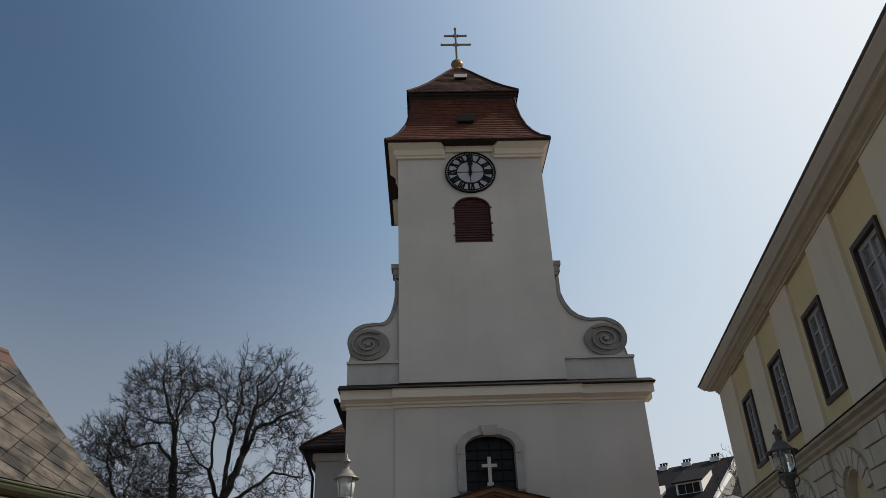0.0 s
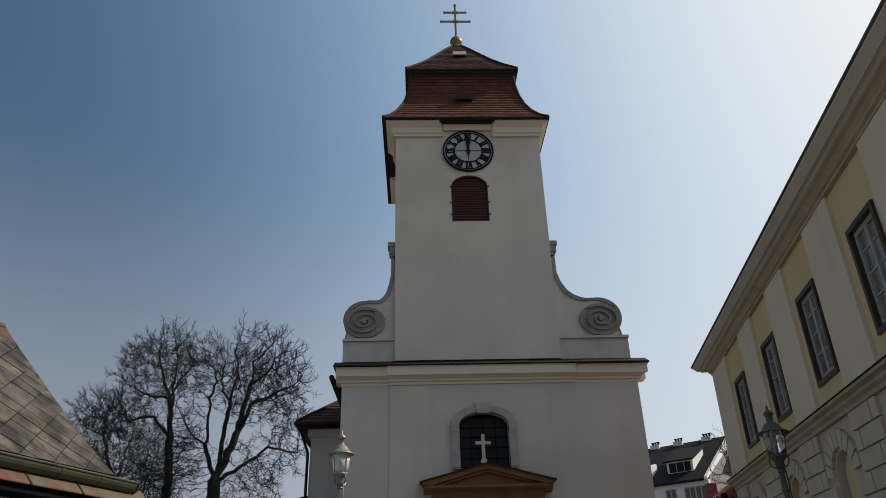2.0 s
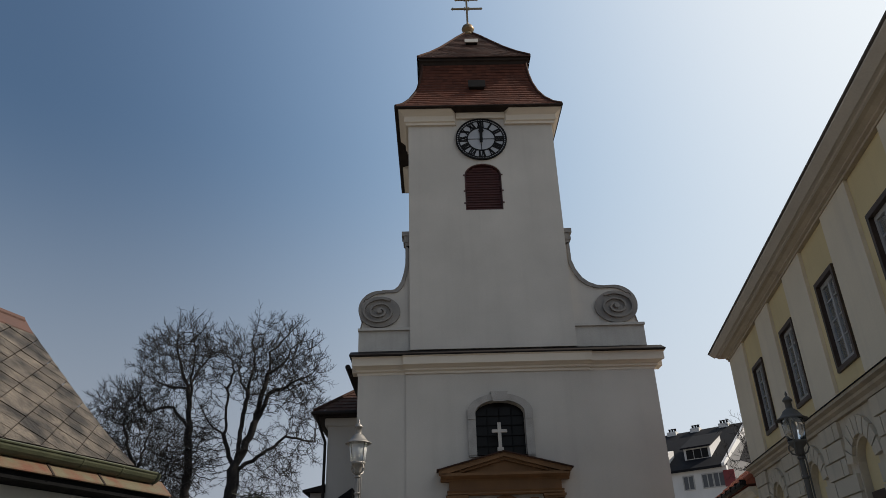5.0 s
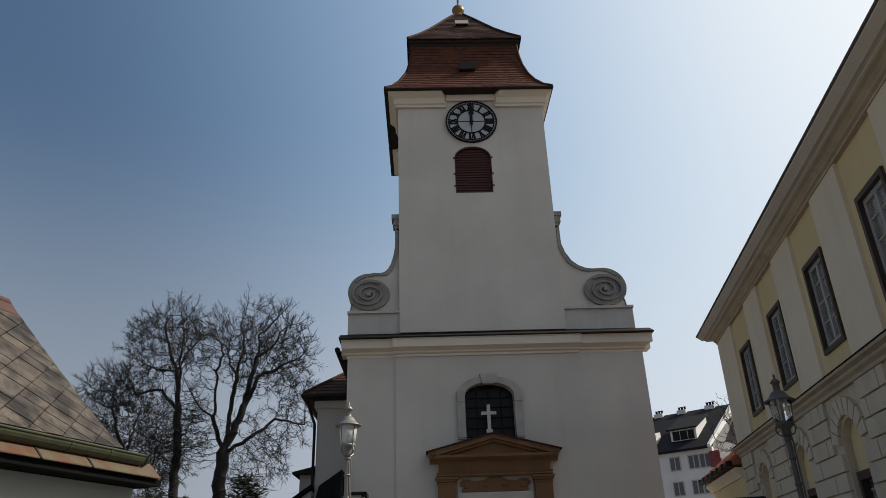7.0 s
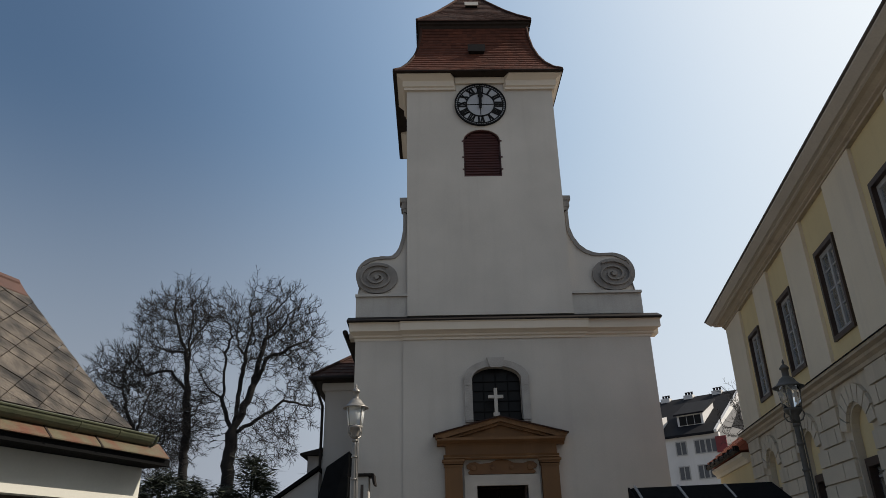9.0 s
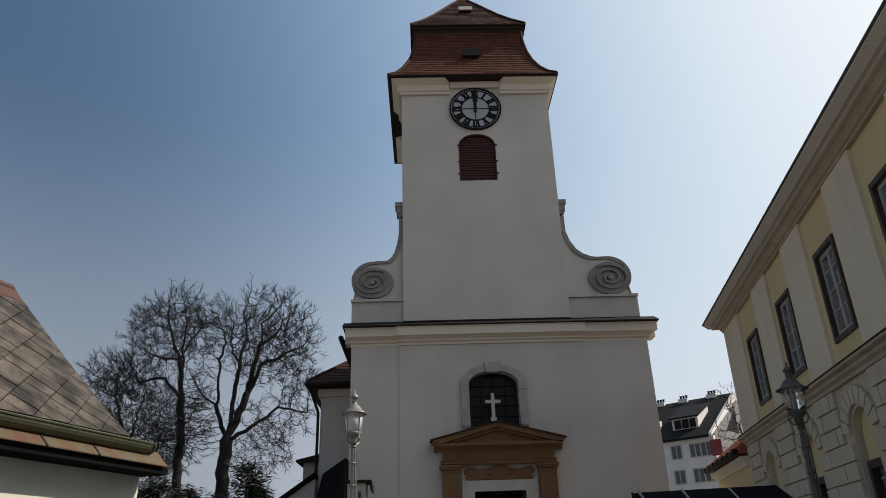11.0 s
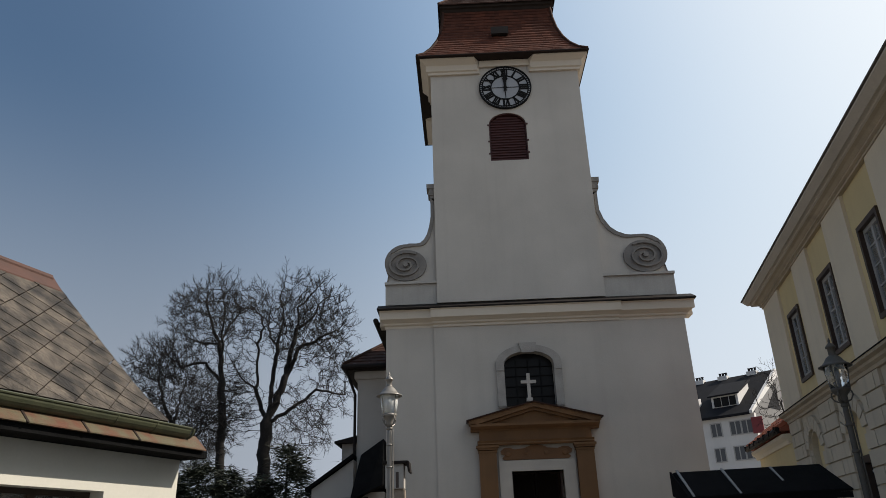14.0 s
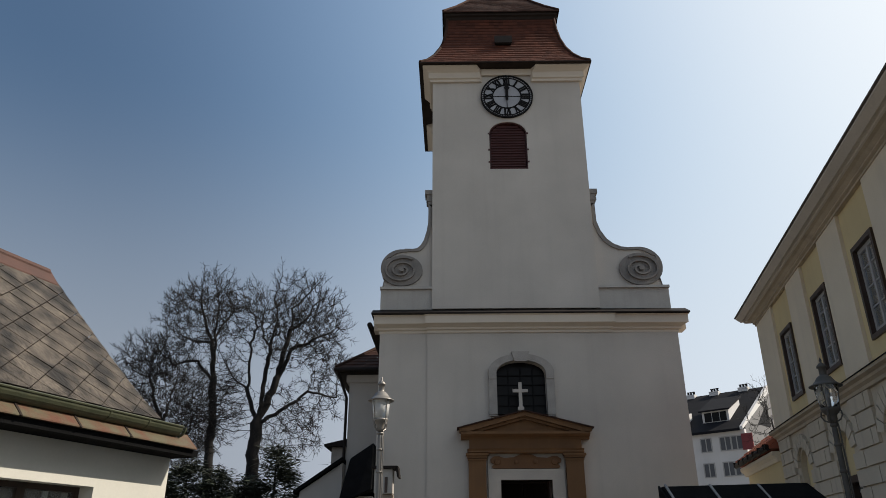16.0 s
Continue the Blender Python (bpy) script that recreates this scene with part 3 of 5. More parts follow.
NUMERALS = ["XII", "I", "II", "III", "IIII", "V", "VI", "VII", "VIII", "IX", "X", "XI"]
for i, text in enumerate(NUMERALS):
    a = math.radians(30 * i)
    b = bmesh.new()
    widths = {"I": 0.095, "V": 0.17, "X": 0.17}
    total = sum(widths[c] for c in text)
    squeeze = min(1.0, 0.27 / total)
    x = -total * squeeze / 2

    def stroke(xa, za, xb, zb, w):
        d = Vector((xb - xa, zb - za)).normalized()
        n = Vector((-d.y, d.x)) * w / 2
        prism(b, [(xa + n.x, za + n.y), (xa - n.x, za - n.y), (xb - n.x, zb - n.y), (xb + n.x, zb + n.y)], -0.06, -0.038)

    for c in text:
        w = widths[c] * squeeze
        if c == "I":
            stroke(x + w / 2, 0.575, x + w / 2, 0.85, 0.074 * squeeze)
        elif c == "V":
            stroke(x + 0.02, 0.85, x + w / 2, 0.575, 0.08 * squeeze)
            stroke(x + w - 0.02, 0.85, x + w / 2, 0.575, 0.045)
        else:
            stroke(x + 0.02, 0.85, x + w - 0.02, 0.575, 0.08 * squeeze)
            stroke(x + w - 0.02, 0.85, x + 0.02, 0.575, 0.045)
        x += w
    box(b, -total * squeeze / 2, total * squeeze / 2, -0.06, -0.038, 0.845, 0.862)
    box(b, -total * squeeze / 2, total * squeeze / 2, -0.06, -0.038, 0.565, 0.58)
    num = part("numeral", b, BLACK, clock)
    num.matrix_local = Matrix.Rotation(a, 4, "Y")
bm = boxes((-0.013, 0.013, -0.056, -0.04, -0.55, 0.55), (-0.55, 0.55, -0.056, -0.04, -0.013, 0.013))
part("dial_cross", bm, BLACK, clock)
part("minute_hand", prisms([(-0.05, -0.18), (0.05, -0.18), (0.045, 0.0), (0.06, 0.45), (0.09, 0.55), (0.03, 0.60), (0.025, 0.93), (-0.025, 0.93), (-0.03, 0.60), (-0.09, 0.55), (-0.06, 0.45), (-0.045, 0.0)], -0.10, -0.085), BLACK, clock)
hour = part("hour_hand", prisms([(-0.05, -0.16), (0.05, -0.16), (0.05, 0.30), (0.11, 0.40), (0.0, 0.58), (-0.11, 0.40), (-0.05, 0.30)], -0.082, -0.068), BLACK, clock)
hour.matrix_local = Matrix.Rotation(math.radians(1.5), 4, "Y")
bm = bmesh.new()
lathe(bm, [(0.07, 0.03), (0.06, 0.11)], 16)
hub = part("hub", bm, BLACK, clock)
hub.matrix_local = pose(0, 0, 0, 90, 0, 0)

# louvred bell opening
bell = part("bell_louvre", prisms(arch_outline(BELL[0], BELL[1] - 0.002, BELL[2] + 0.002, BELL[3], BELL[4] - 0.002), TY0 + 0.20, TY0 + 0.24), LOUVRE, None, "oxblood-red arched bell louvre")
bell.parent = church
bell.matrix_local = Matrix.Translation((-XC, -25.0, -2.4))
out, inn = arch_outline(*BELL), arch_outline(BELL[0], BELL[1] - 0.04, BELL[2] + 0.04, BELL[3], BELL[4] - 0.04)
bm = bmesh.new()
ring_prism(bm, [(BELL[0] + (u - BELL[0]) * 0.998, v) for u, v in out], inn, TY0 + 0.04, TY0 + 0.2)
part("louvre_frame", bm, LOUVRE, bell)
for i in range(17):
    z = BELL[2] + 0.10 + i * 0.115
    half = BELL[1] - 0.06
    if z > BELL[3]:
        k = min(1.0, (z + 0.06 - BELL[3]) / BELL[4])
        half = (BELL[1] - 0.02) * math.sqrt(max(0.02, 1 - k * k)) - 0.03
    if half < 0.1 or z > BELL[3] + BELL[4] - 0.1:
        continue
    part("slat", prisms([(TY0 + 0.07, z - 0.05), (TY0 + 0.085, z - 0.058), (TY0 + 0.135, z + 0.05), (TY0 + 0.12, z + 0.056)], BELL[0] - half, BELL[0] + half, "x"), LOUVRE, bell)
for s in (-1, 1):
    for z in (18.93, 18.2, 17.66):
        part("hinge_block", boxes((BELL[0] + s * 0.72 - 0.035, BELL[0] + s * 0.72 + 0.035, TY0 - 0.03, TY0 + 0.05, z, z + 0.06)), LOUVRE, bell)

# volute wings beside the tower
def volute(side, tower_x, box_out, vc, vr, arm, sweep):
    s = side
    w = part("volute_wing", bmesh.new(), PLASTER, church, "plastered wing ending in a grey scroll")
    loc = Matrix.Translation((-XC, -25.0, -2.4))
    w.matrix_local = loc
    # scroll edge and concave sweep, in outward distance from the tower
    edge = []
    for i in range(14):
        a = math.radians(-35 + i * 10)
        edge.append((vc + vr * math.cos(a), 13.40 + 0.98 * vr * math.sin(a)))
    top = [(vc - 0.1, 14.15), (vc - 0.38, 14.14), (arm + 0.68 * sweep, 14.17), (arm + 0.45 * sweep, 14.29), (arm + 0.26 * sweep, 14.48), (arm + 0.09 * sweep, 14.82), (arm - 0.01, 15.2), (arm - 0.02, 15.95)]
    rim = [(vc + vr * 0.9, 12.66)] + edge + top
    face = [(-0.3, 12.6)] + [(u - 0.10 if k > 14 else u * 0.995, v - (0.09 if k > 12 else 0.0)) for k, (u, v) in enumerate(rim)] + [(-0.3, 15.95)]
    X = lambda u: tower_x + s * u
    part("wing_wall", prisms([(X(u), v) for u, v in face], 25.04, 25.42), PLASTER, w)
    b = bmesh.new()
    outer = [(X(u), v) for u, v in rim]
    inner = [(X(u - (0.11 if i > 4 else 0.02)), v - (0.10 if i > 8 else 0.0)) for i, (u, v) in enumerate(rim)]
    n = len(rim)
    vs = [[b.verts.new((p[0], y, p[1])) for p in poly] for poly in (outer, inner) for y in (24.98, 25.46)]
    for i in range(n - 1):
        b.faces.new((vs[0][i], vs[0][i + 1], vs[2][i + 1], vs[2][i]))
        b.faces.new((vs[1][i], vs[3][i], vs[3][i + 1], vs[1][i + 1]))
        b.faces.new((vs[0][i], vs[1][i], vs[1][i + 1], vs[0][i + 1]))
        b.faces.new((vs[2][i], vs[2][i + 1], vs[3][i + 1], vs[3][i]))
    part("coping", b, VOLUTE, w, "grey coping along the curve")
    # the scroll itself: a drum with a raised spiral
    b = bmesh.new()
    m = 30
    prism(b, [(X(vc) + vr * 0.97 * math.cos(2 * math.pi * i / m), 13.29 + vr * 0.80 * math.sin(2 * math.pi * i / m)) for i in range(m)], 24.95, 25.44)
    part("scroll", b, VOLUTE, w, "grey scroll drum", bevel=0.02)
    b = bmesh.new()
    for k in range(60):
        a0, a1 = k * 0.26, (k + 1) * 0.26
        quad = []
        for a, inward in ((a0, 0), (a1, 0), (a1, 1), (a0, 1)):
            r = vr * (0.90 - 0.052 * a) - inward * 0.07
            quad.append((X(vc) + s * r * math.cos(-a + 2.2), 13.28 + 0.80 * r * math.sin(-a + 2.2)))
        prism(b, quad, 24.87, 24.96)
    lathe_pts = [(X(vc) + 0.09 * math.cos(i), 13.28 + 0.08 * math.sin(i)) for i in (0, 1.05, 2.1, 3.15, 4.2, 5.25)]
    prism(b, lathe_pts, 24.84, 24.94)
    part("spiral", b, VOLUTE, w, "raised grey spiral band")
    # pedestal block and slab
    x0, x1 = sorted((tower_x, tower_x + s * box_out))
    part("pedestal", boxes((x0, x1, 24.97, 25.48, 11.8, 12.56)), PEDESTAL, w, "light grey pedestal block", bevel=0.012)
    part("pedestal_slab", boxes((x0 - (0.02 if s < 0 else 0), x1 + (0.02 if s > 0 else 0), 24.88, 25.5, 12.55, 12.64)), PEDESTAL, w, bevel=0.012)
    # capital of the arm
    b = bmesh.new()
    for z0, z1, o in ((15.95, 16.08, 0.02), (16.08, 16.2, 0.08), (16.2, 16.36, 0.05), (16.36, 16.54, 0.13)):
        a0, a1 = sorted((X(-0.1), X(arm + o - 0.02)))
        box(b, a0, a1, 25.0 - o * 0.4, 25.46, z0, z1)
    part("capital", b, VOLUTE, w, "grey stepped capital")


volute(-1, TX0, 1.76, 1.05, 0.74, 0.16, 0.55)
volute(1, TX1, 2.40, 1.54, 0.77, 0.18, 1.15)

# front window with stone surround and white cross
win = part("front_window", bmesh.new(), STONE, church, "arched window with a grey stone surround and dark panes")
win.matrix_local = Matrix.Translation((-XC, -25.0, -2.4))
o = arch_outline(WIN[0], 1.06, WIN[2], 9.54, 0.61)
i_ = arch_outline(*WIN)
bm = bmesh.new()
n_o = [(u, v) for u, v in o]
ring_prism(bm, n_o, i_, 24.80, 24.95)
part("surround", bm, STONE, win, bevel=0.008)
part("shoulder", boxes((WIN[0] - 1.06, WIN[0] - 0.80, 24.78, 24.94, 9.28, 9.60)), STONE, win, bevel=0.02)
part("shoulder", boxes((WIN[0] + 0.80, WIN[0] + 1.06, 24.78, 24.94, 9.28, 9.60)), STONE, win, bevel=0.02)
part("keystone", prisms([(WIN[0] - 0.20, 9.87), (WIN[0] + 0.20, 9.87), (WIN[0] + 0.29, 10.21), (WIN[0] - 0.29, 10.21)], 24.74, 24.94), STONE, win, bevel=0.02)
part("base_block", boxes((WIN[0] - 1.05, WIN[0] - 0.80, 24.82, 24.94, 8.05, 8.42)), STONE, win, bevel=0.02)
part("base_block", boxes((WIN[0] + 0.80, WIN[0] + 1.05, 24.82, 24.94, 8.05, 8.42)), STONE, win, bevel=0.02)
part("pane", prisms(arch_outline(*WIN), 25.22, 25.25), DARK_PANE, win, "dark leaded glass")
for x in (-0.4, 0, 0.4):
    part("glazing_bar", boxes((WIN[0] + x - 0.018, WIN[0] + x + 0.018, 25.16, 25.2, 8.1, 9.70)), BLACK, win, "dark iron glazing bar")
for z in (8.45, 8.8, 9.15, 9.47):
    part("glazing_bar", boxes((WIN[0] - 0.8, WIN[0] + 0.8, 25.165, 25.195, z - 0.012, z + 0.012)), BLACK, win, "dark iron glazing bar")

# portal: ochre pediment on pilasters round a pale door frame
portal = part("portal", bmesh.new(), OCHRE, church, "ochre-painted portal with a triangular pediment")
portal.matrix_local = Matrix.Translation((-XC, -25.0, -2.4))
PC = -0.27
part("tympanum", prisms([(PC - 1.9, 7.42), (PC + 1.9, 7.42), (PC, 8.02)], 24.66, 24.92), OCHRE, portal)
for s in (-1, 1):
    part("raking_cornice", prisms([(PC, 8.00), (PC, 8.14), (PC + s * 2.05, 7.60), (PC + s * 2.05, 7.50), (PC + s * 1.9, 7.46)], 24.46, 24.92), OCHRE, portal, bevel=0.012)
    part("raking_fillet", prisms([(PC, 7.90), (PC, 8.00), (PC + s * 1.72, 7.50), (PC + s * 1.45, 7.50)], 24.56, 24.66), OCHRE, portal, bevel=0.008)
    part("pediment_tile", prisms([(PC, 8.14), (PC, 8.18), (PC + s * 2.12, 7.625), (PC + s * 2.12, 7.585)], 24.40, 24.92), TILE_BROWN, portal, "thin brown tile cover")
bm = bmesh.new()
prism(bm, [(24.92, 7.28), (24.72, 7.28), (24.70, 7.34), (24.60, 7.38), (24.46, 7.42), (24.46, 7.50), (24.92, 7.50)], PC - 2.0, PC + 2.0, "x")
part("bed_cornice", bm, OCHRE, portal)
part("frieze", boxes((PC - 1.74, PC + 1.74, 24.72, 24.92, 6.98, 7.28)), OCHRE, portal, bevel=0.01)
bm = bmesh.new()
prism(bm, [(24.92, 6.84), (24.68, 6.84), (24.64, 6.88), (24.66, 6.92), (24.62, 6.98), (24.92, 6.98)], PC - 1.80, PC + 1.80, "x")
part("architrave", bm, OCHRE, portal)
for s in (-1, 1):
    x = PC + s * 1.50
    part("pilaster", boxes((x - 0.27, x + 0.27, 24.72, 24.92, 2.9, 6.62)), OCHRE, portal, bevel=0.015)
    bm = boxes((x - 0.29, x + 0.29, 24.70, 24.92, 6.62, 6.68), (x - 0.31, x + 0.31, 24.67, 24.92, 6.70, 6.77), (x - 0.35, x + 0.35, 24.63, 24.92, 6.77, 6.84))
    part("pilaster_capital", bm, OCHRE, portal, bevel=0.01)
part("pilaster_base", boxes((PC - 1.84, PC - 1.18, 24.66, 24.92, 2.6, 2.9)), OCHRE, portal, bevel=0.02)
part("pilaster_base", boxes((PC + 1.18, PC + 1.84, 24.66, 24.92, 2.6, 2.9)), OCHRE, portal, bevel=0.02)
part("door_frame", boxes((PC - 1.17, PC - 0.79, 24.80, 25.3, 2.6, 6.36)), DOORFRAME, portal, "pale stone door frame", bevel=0.02)
part("door_frame", boxes((PC + 0.79, PC + 1.17, 24.80, 25.3, 2.6, 6.36)), DOORFRAME, portal, "pale stone door frame", bevel=0.02)
part("door_lintel", boxes((PC - 0.79, PC + 0.79, 24.80, 25.3, 6.03, 6.36)), DOORFRAME, portal, "pale stone lintel", bevel=0.02)
part("over_door_panel", boxes((PC - 1.17, PC + 1.17, 24.86, 24.92, 6.36, 6.84)), DOORFRAME, portal)
orn = []
for u, v in ((0.0, 0.40), (0.16, 0.39), (0.34, 0.31), (0.62, 0.29), (0.76, 0.34), (0.92, 0.33), (1.02, 0.25), (1.0, 0.16), (0.90, 0.13), (0.98, 0.05), (0.92, 0.0)):
    orn.append((u, v))
full = [(PC + 1.08 * u, 6.38 + 1.12 * v) for u, v in orn] + [(PC - 1.08 * u, 6.38 + 1.12 * v) for u, v in reversed(orn[1:])]
part("overdoor_ornament", prisms(full, 24.79, 24.87), OCHRE_DARK, portal, "curved brown scroll panel", bevel=0.01)
rot = Matrix.Translation((0, 24.79, 6.58)) @ Matrix.Rotation(math.pi / 2, 4, "X")
for u, r in ((-0.88, 0.10), (0.88, 0.10), (-0.30, 0.07), (0.30, 0.07)):
    bm = bmesh.new()
    lathe(bm, [(r, 0.0), (r * 0.9, 0.03), (r * 0.3, 0.04)], 12, PC + u, 0)
    bmesh.ops.transform(bm, matrix=rot, verts=bm.verts)
    part("rosette", bm, OCHRE_DARK, portal)
part("doorway_lining", boxes((PC - 0.79, PC - 0.74, 25.3, 26.2, 2.7, 6.03), (PC + 0.74, PC + 0.79, 25.3, 26.2, 2.7, 6.03), (PC - 0.79, PC + 0.79, 25.3, 26.2, 6.03, 6.08)), FRAME_BROWN, portal)
for s in (-1, 1):
    x0, x1 = sorted((PC + s * 0.01, PC + s * 0.74))
    leaf = part("door_leaf", boxes((x0, x1, 26.12, 26.18, 2.72, 6.03)), DOOR_WOOD, portal, "dark brown panelled door leaf")
    bm = boxes((x0 + 0.10, x1 - 0.10, 26.09, 26.12, 3.0, 4.1), (x0 + 0.10, x1 - 0.10, 26.09, 26.12, 4.3, 5.75))
    part("door_panel", bm, DOOR_WOOD, leaf, bevel=0.015)
part("step", boxes((-2.6, 2.1, 23.9, 24.84, 2.25, 2.55)), STONE, None).parent = church
bpy.data.objects["step"].matrix_local = Matrix.Translation((-XC, -25.0, -2.4))

church.matrix_world = pose(0.026, 25, 0.170) @ Matrix.Diagonal((1.042, 1, 1, 1))

cross = thing("stone_cross", pose(0.000, 24.60, 5.947), "small white stone cross on the pediment above the church door", "cross")
bm = boxes((-0.10, 0.10, -0.07, 0.07, 0.0, 0.12), (-0.055, 0.055, -0.045, 0.045, 0.12, 0.93), (-0.25, -0.055, -0.045, 0.045, 0.60, 0.70), (0.055, 0.25, -0.045, 0.045, 0.60, 0.70))
part("cross_body", bm, WHITE_STONE, cross)

# side chapel with hipped tile roof
chapel = thing("side_chapel", pose(-5.6, 30.0, 2.4), "plastered side chapel with a brown tiled hipped roof", "chapel")


def local(ob, name, bm, material, label="", **kw):
    """A part drawn in world coordinates under a thing that is only moved, not turned."""
    bmesh.ops.translate(bm, verts=bm.verts, vec=-ob.matrix_world.translation)
    return part(name, bm, material, ob, label, **kw)


local(chapel, "chapel_wall", boxes((-6.62, -4.76, 30.0, 37.0, 2.2, 11.06)), PLASTER)
local(chapel, "eaves_moulding", boxes((-6.74, -4.76, 29.88, 37.0, 10.78, 11.1)), PLASTER, bevel=0.03)
local(chapel, "eaves_board", boxes((-7.06, -4.76, 29.56, 37.2, 11.10, 11.30)), SOFFIT, bevel=0.02)
bm = bmesh.new()
rnd = random.Random(3)
for i in range(11):
    k0, k1 = i / 11, (i + 1) / 11
    def ringp(k, lip=0.0):
        x0, y0, z = -7.10 + 2.36 * k - lip, 29.50 + 2.9 * k - lip, 11.30 + 2.1 * k
        return Vector((x0, y0, z)), Vector((-4.74, y0, z)), Vector((x0, 37.3, z))
    a, b_, c = ringp(k0, 0.05)
    d, e, f = ringp(k1)
    for p, q, r, t in ((a, b_, e, d), (c, a, d, f)):
        n = max(2, int((q - p).length / 0.2))
        for j in range(n):
            u0, u1 = j / n, (j + 1) / n
            o_ = Vector((0, 0, rnd.uniform(-0.012, 0.008)))
            v = [bm.verts.new(w) for w in (p.lerp(q, u0) + o_, p.lerp(q, u1) + o_, t.lerp(r, u1), t.lerp(r, u0))]
            w = [bm.verts.new(x.co - Vector((0, 0, 0.07))) for x in v[:2]]
            bm.faces.new(v)
            bm.faces.new((v[1], v[0], w[0], w[1]))
local(chapel, "roof_tiles", bm, TILE_BROWN, "brown plain tiles in courses")
bm = bmesh.new()
tube(bm, [(-7.12, 29.5, 11.34), (-4.74, 32.4, 13.44)], 0.07, 6)
local(chapel, "hip_tiles", bm, TILE_BROWN)
bm = bmesh.new()
tube(bm, [(-7.12, 29.4, 11.2), (-7.12, 37, 11.2)], 0.09, 8)
tube(bm, [(-7.12, 29.4, 11.2), (-4.8, 29.4, 11.2)], 0.09, 8)
tube(bm, [(-7.02, 29.5, 11.15), (-6.85, 29.75, 10.6), (-6.70, 29.92, 10.15), (-6.70, 29.92, 2.4)], 0.055, 8)
local(chapel, "gutter", bm, TIN_DARK, "dark gutter and downpipe")

chapel.matrix_world = pose(-5.396, 30, -0.297) @ Matrix.Diagonal((1.042, 1, 1, 1))

# low side building behind and dark lean-to
shed = thing("low_annex", pose(-7.4, 30.0, 2.4), "low white annex with a dark sloping roof", "annex")
local(shed, "annex_wall", prisms([(-8.15, 2.2), (-6.64, 2.2), (-6.64, 7.55), (-8.15, 6.5)], 29.3, 34.0), PLASTER)
local(shed, "annex_roof", prisms([(-8.35, 6.42), (-8.35, 6.54), (-6.64, 7.75), (-6.64, 7.6)], 29.1, 34.2), FELT)
local(shed, "upper_wall", boxes((-7.25, -6.64, 30.4, 34.0, 7.5, 8.3)), STONE)
local(shed, "upper_roof", prisms([(-7.5, 8.28), (-7.5, 8.36), (-6.64, 8.56), (-6.64, 8.28)], 30.1, 34.2), TIN_DARK)
shed.matrix_world = pose(-7.272, 30, -0.297) @ Matrix.Diagonal((1.042, 1, 1, 1))
lean = thing("lean_to_roof", pose(-5.3, 24.6, 2.4), "black felted lean-to roof against the church flank", "roof")
bm = bmesh.new()
loft(bm, [[(-4.94, 24.3, 7.10), (-5.66, 24.5, 6.64), (-5.95, 24.2, 5.22), (-5.35, 24.0, 5.50), (-4.94, 24.0, 5.66)],
          [(-4.94, 29.3, 7.10), (-5.66, 29.3, 6.64), (-5.95, 29.3, 5.22), (-5.35, 29.3, 5.50), (-4.94, 29.3, 5.66)]])
local(lean, "roof_sheet", bm, FELT, bevel=0.02)
local(lean, "lean_to_wall", boxes((-5.7, -4.96, 24.6, 29.0, 2.2, 5.5)), STONE)
lean.matrix_world = pose(-5.147, 24.6, 0.207) @ Matrix.Diagonal((1.042, 1, 1, 1))
low = thing("low_shed", pose(-7.0, 23.0, 2.3), "low dark shed with felt roof and dark gutter", "shed")
local(low, "shed_wall", boxes((-9.3, -5.5, 22.3, 24.2, 2.0, 4.72)), FELT)
local(low, "shed_roof", prisms([(22.0, 4.78), (22.0, 4.88), (24.4, 5.2), (24.4, 5.08)], -9.6, -5.4, "x"), FELT)
bm = bmesh.new()
tube(bm, [(-9.6, 21.96, 4.72), (-5.4, 21.96, 4.72)], 0.06, 8)
local(low, "shed_gutter", bm, TIN_DARK)

low.matrix_world = pose(-6.938, 23, 0.257) @ Matrix.Diagonal((1.042, 1, 1, 1))

# meter box on a pier
pier = thing("meter_pier", pose(-4.15, 20.0, 1.77), "white box with a dark metal cap on an old pier", "pier")
local(pier, "pier_shaft", boxes((-4.28, -3.92, 19.9, 20.3, 1.77, 4.80)), PIER, bevel=0.02)
local(pier, "box", boxes((-4.38, -3.93, 19.82, 20.35, 4.80, 5.40)), PEDESTAL, bevel=0.015)
local(pier, "cap", boxes((-4.45, -3.82, 19.74, 20.42, 5.40, 5.47)), TIN_DARK, bevel=0.01)
local(pier, "cap_flap", prisms([(-3.86, 5.46), (-3.80, 5.46), (-3.77, 5.20), (-3.82, 5.20)], 19.74, 20.42), TIN_DARK)
local(pier, "niche", boxes((-4.12, -4.05, 19.80, 19.83, 4.82, 5.2)), FRAME_BROWN)


pier.matrix_world = pose(-4.003, 20, 0.007) @ Matrix.Diagonal((1.042, 1, 1, 1))


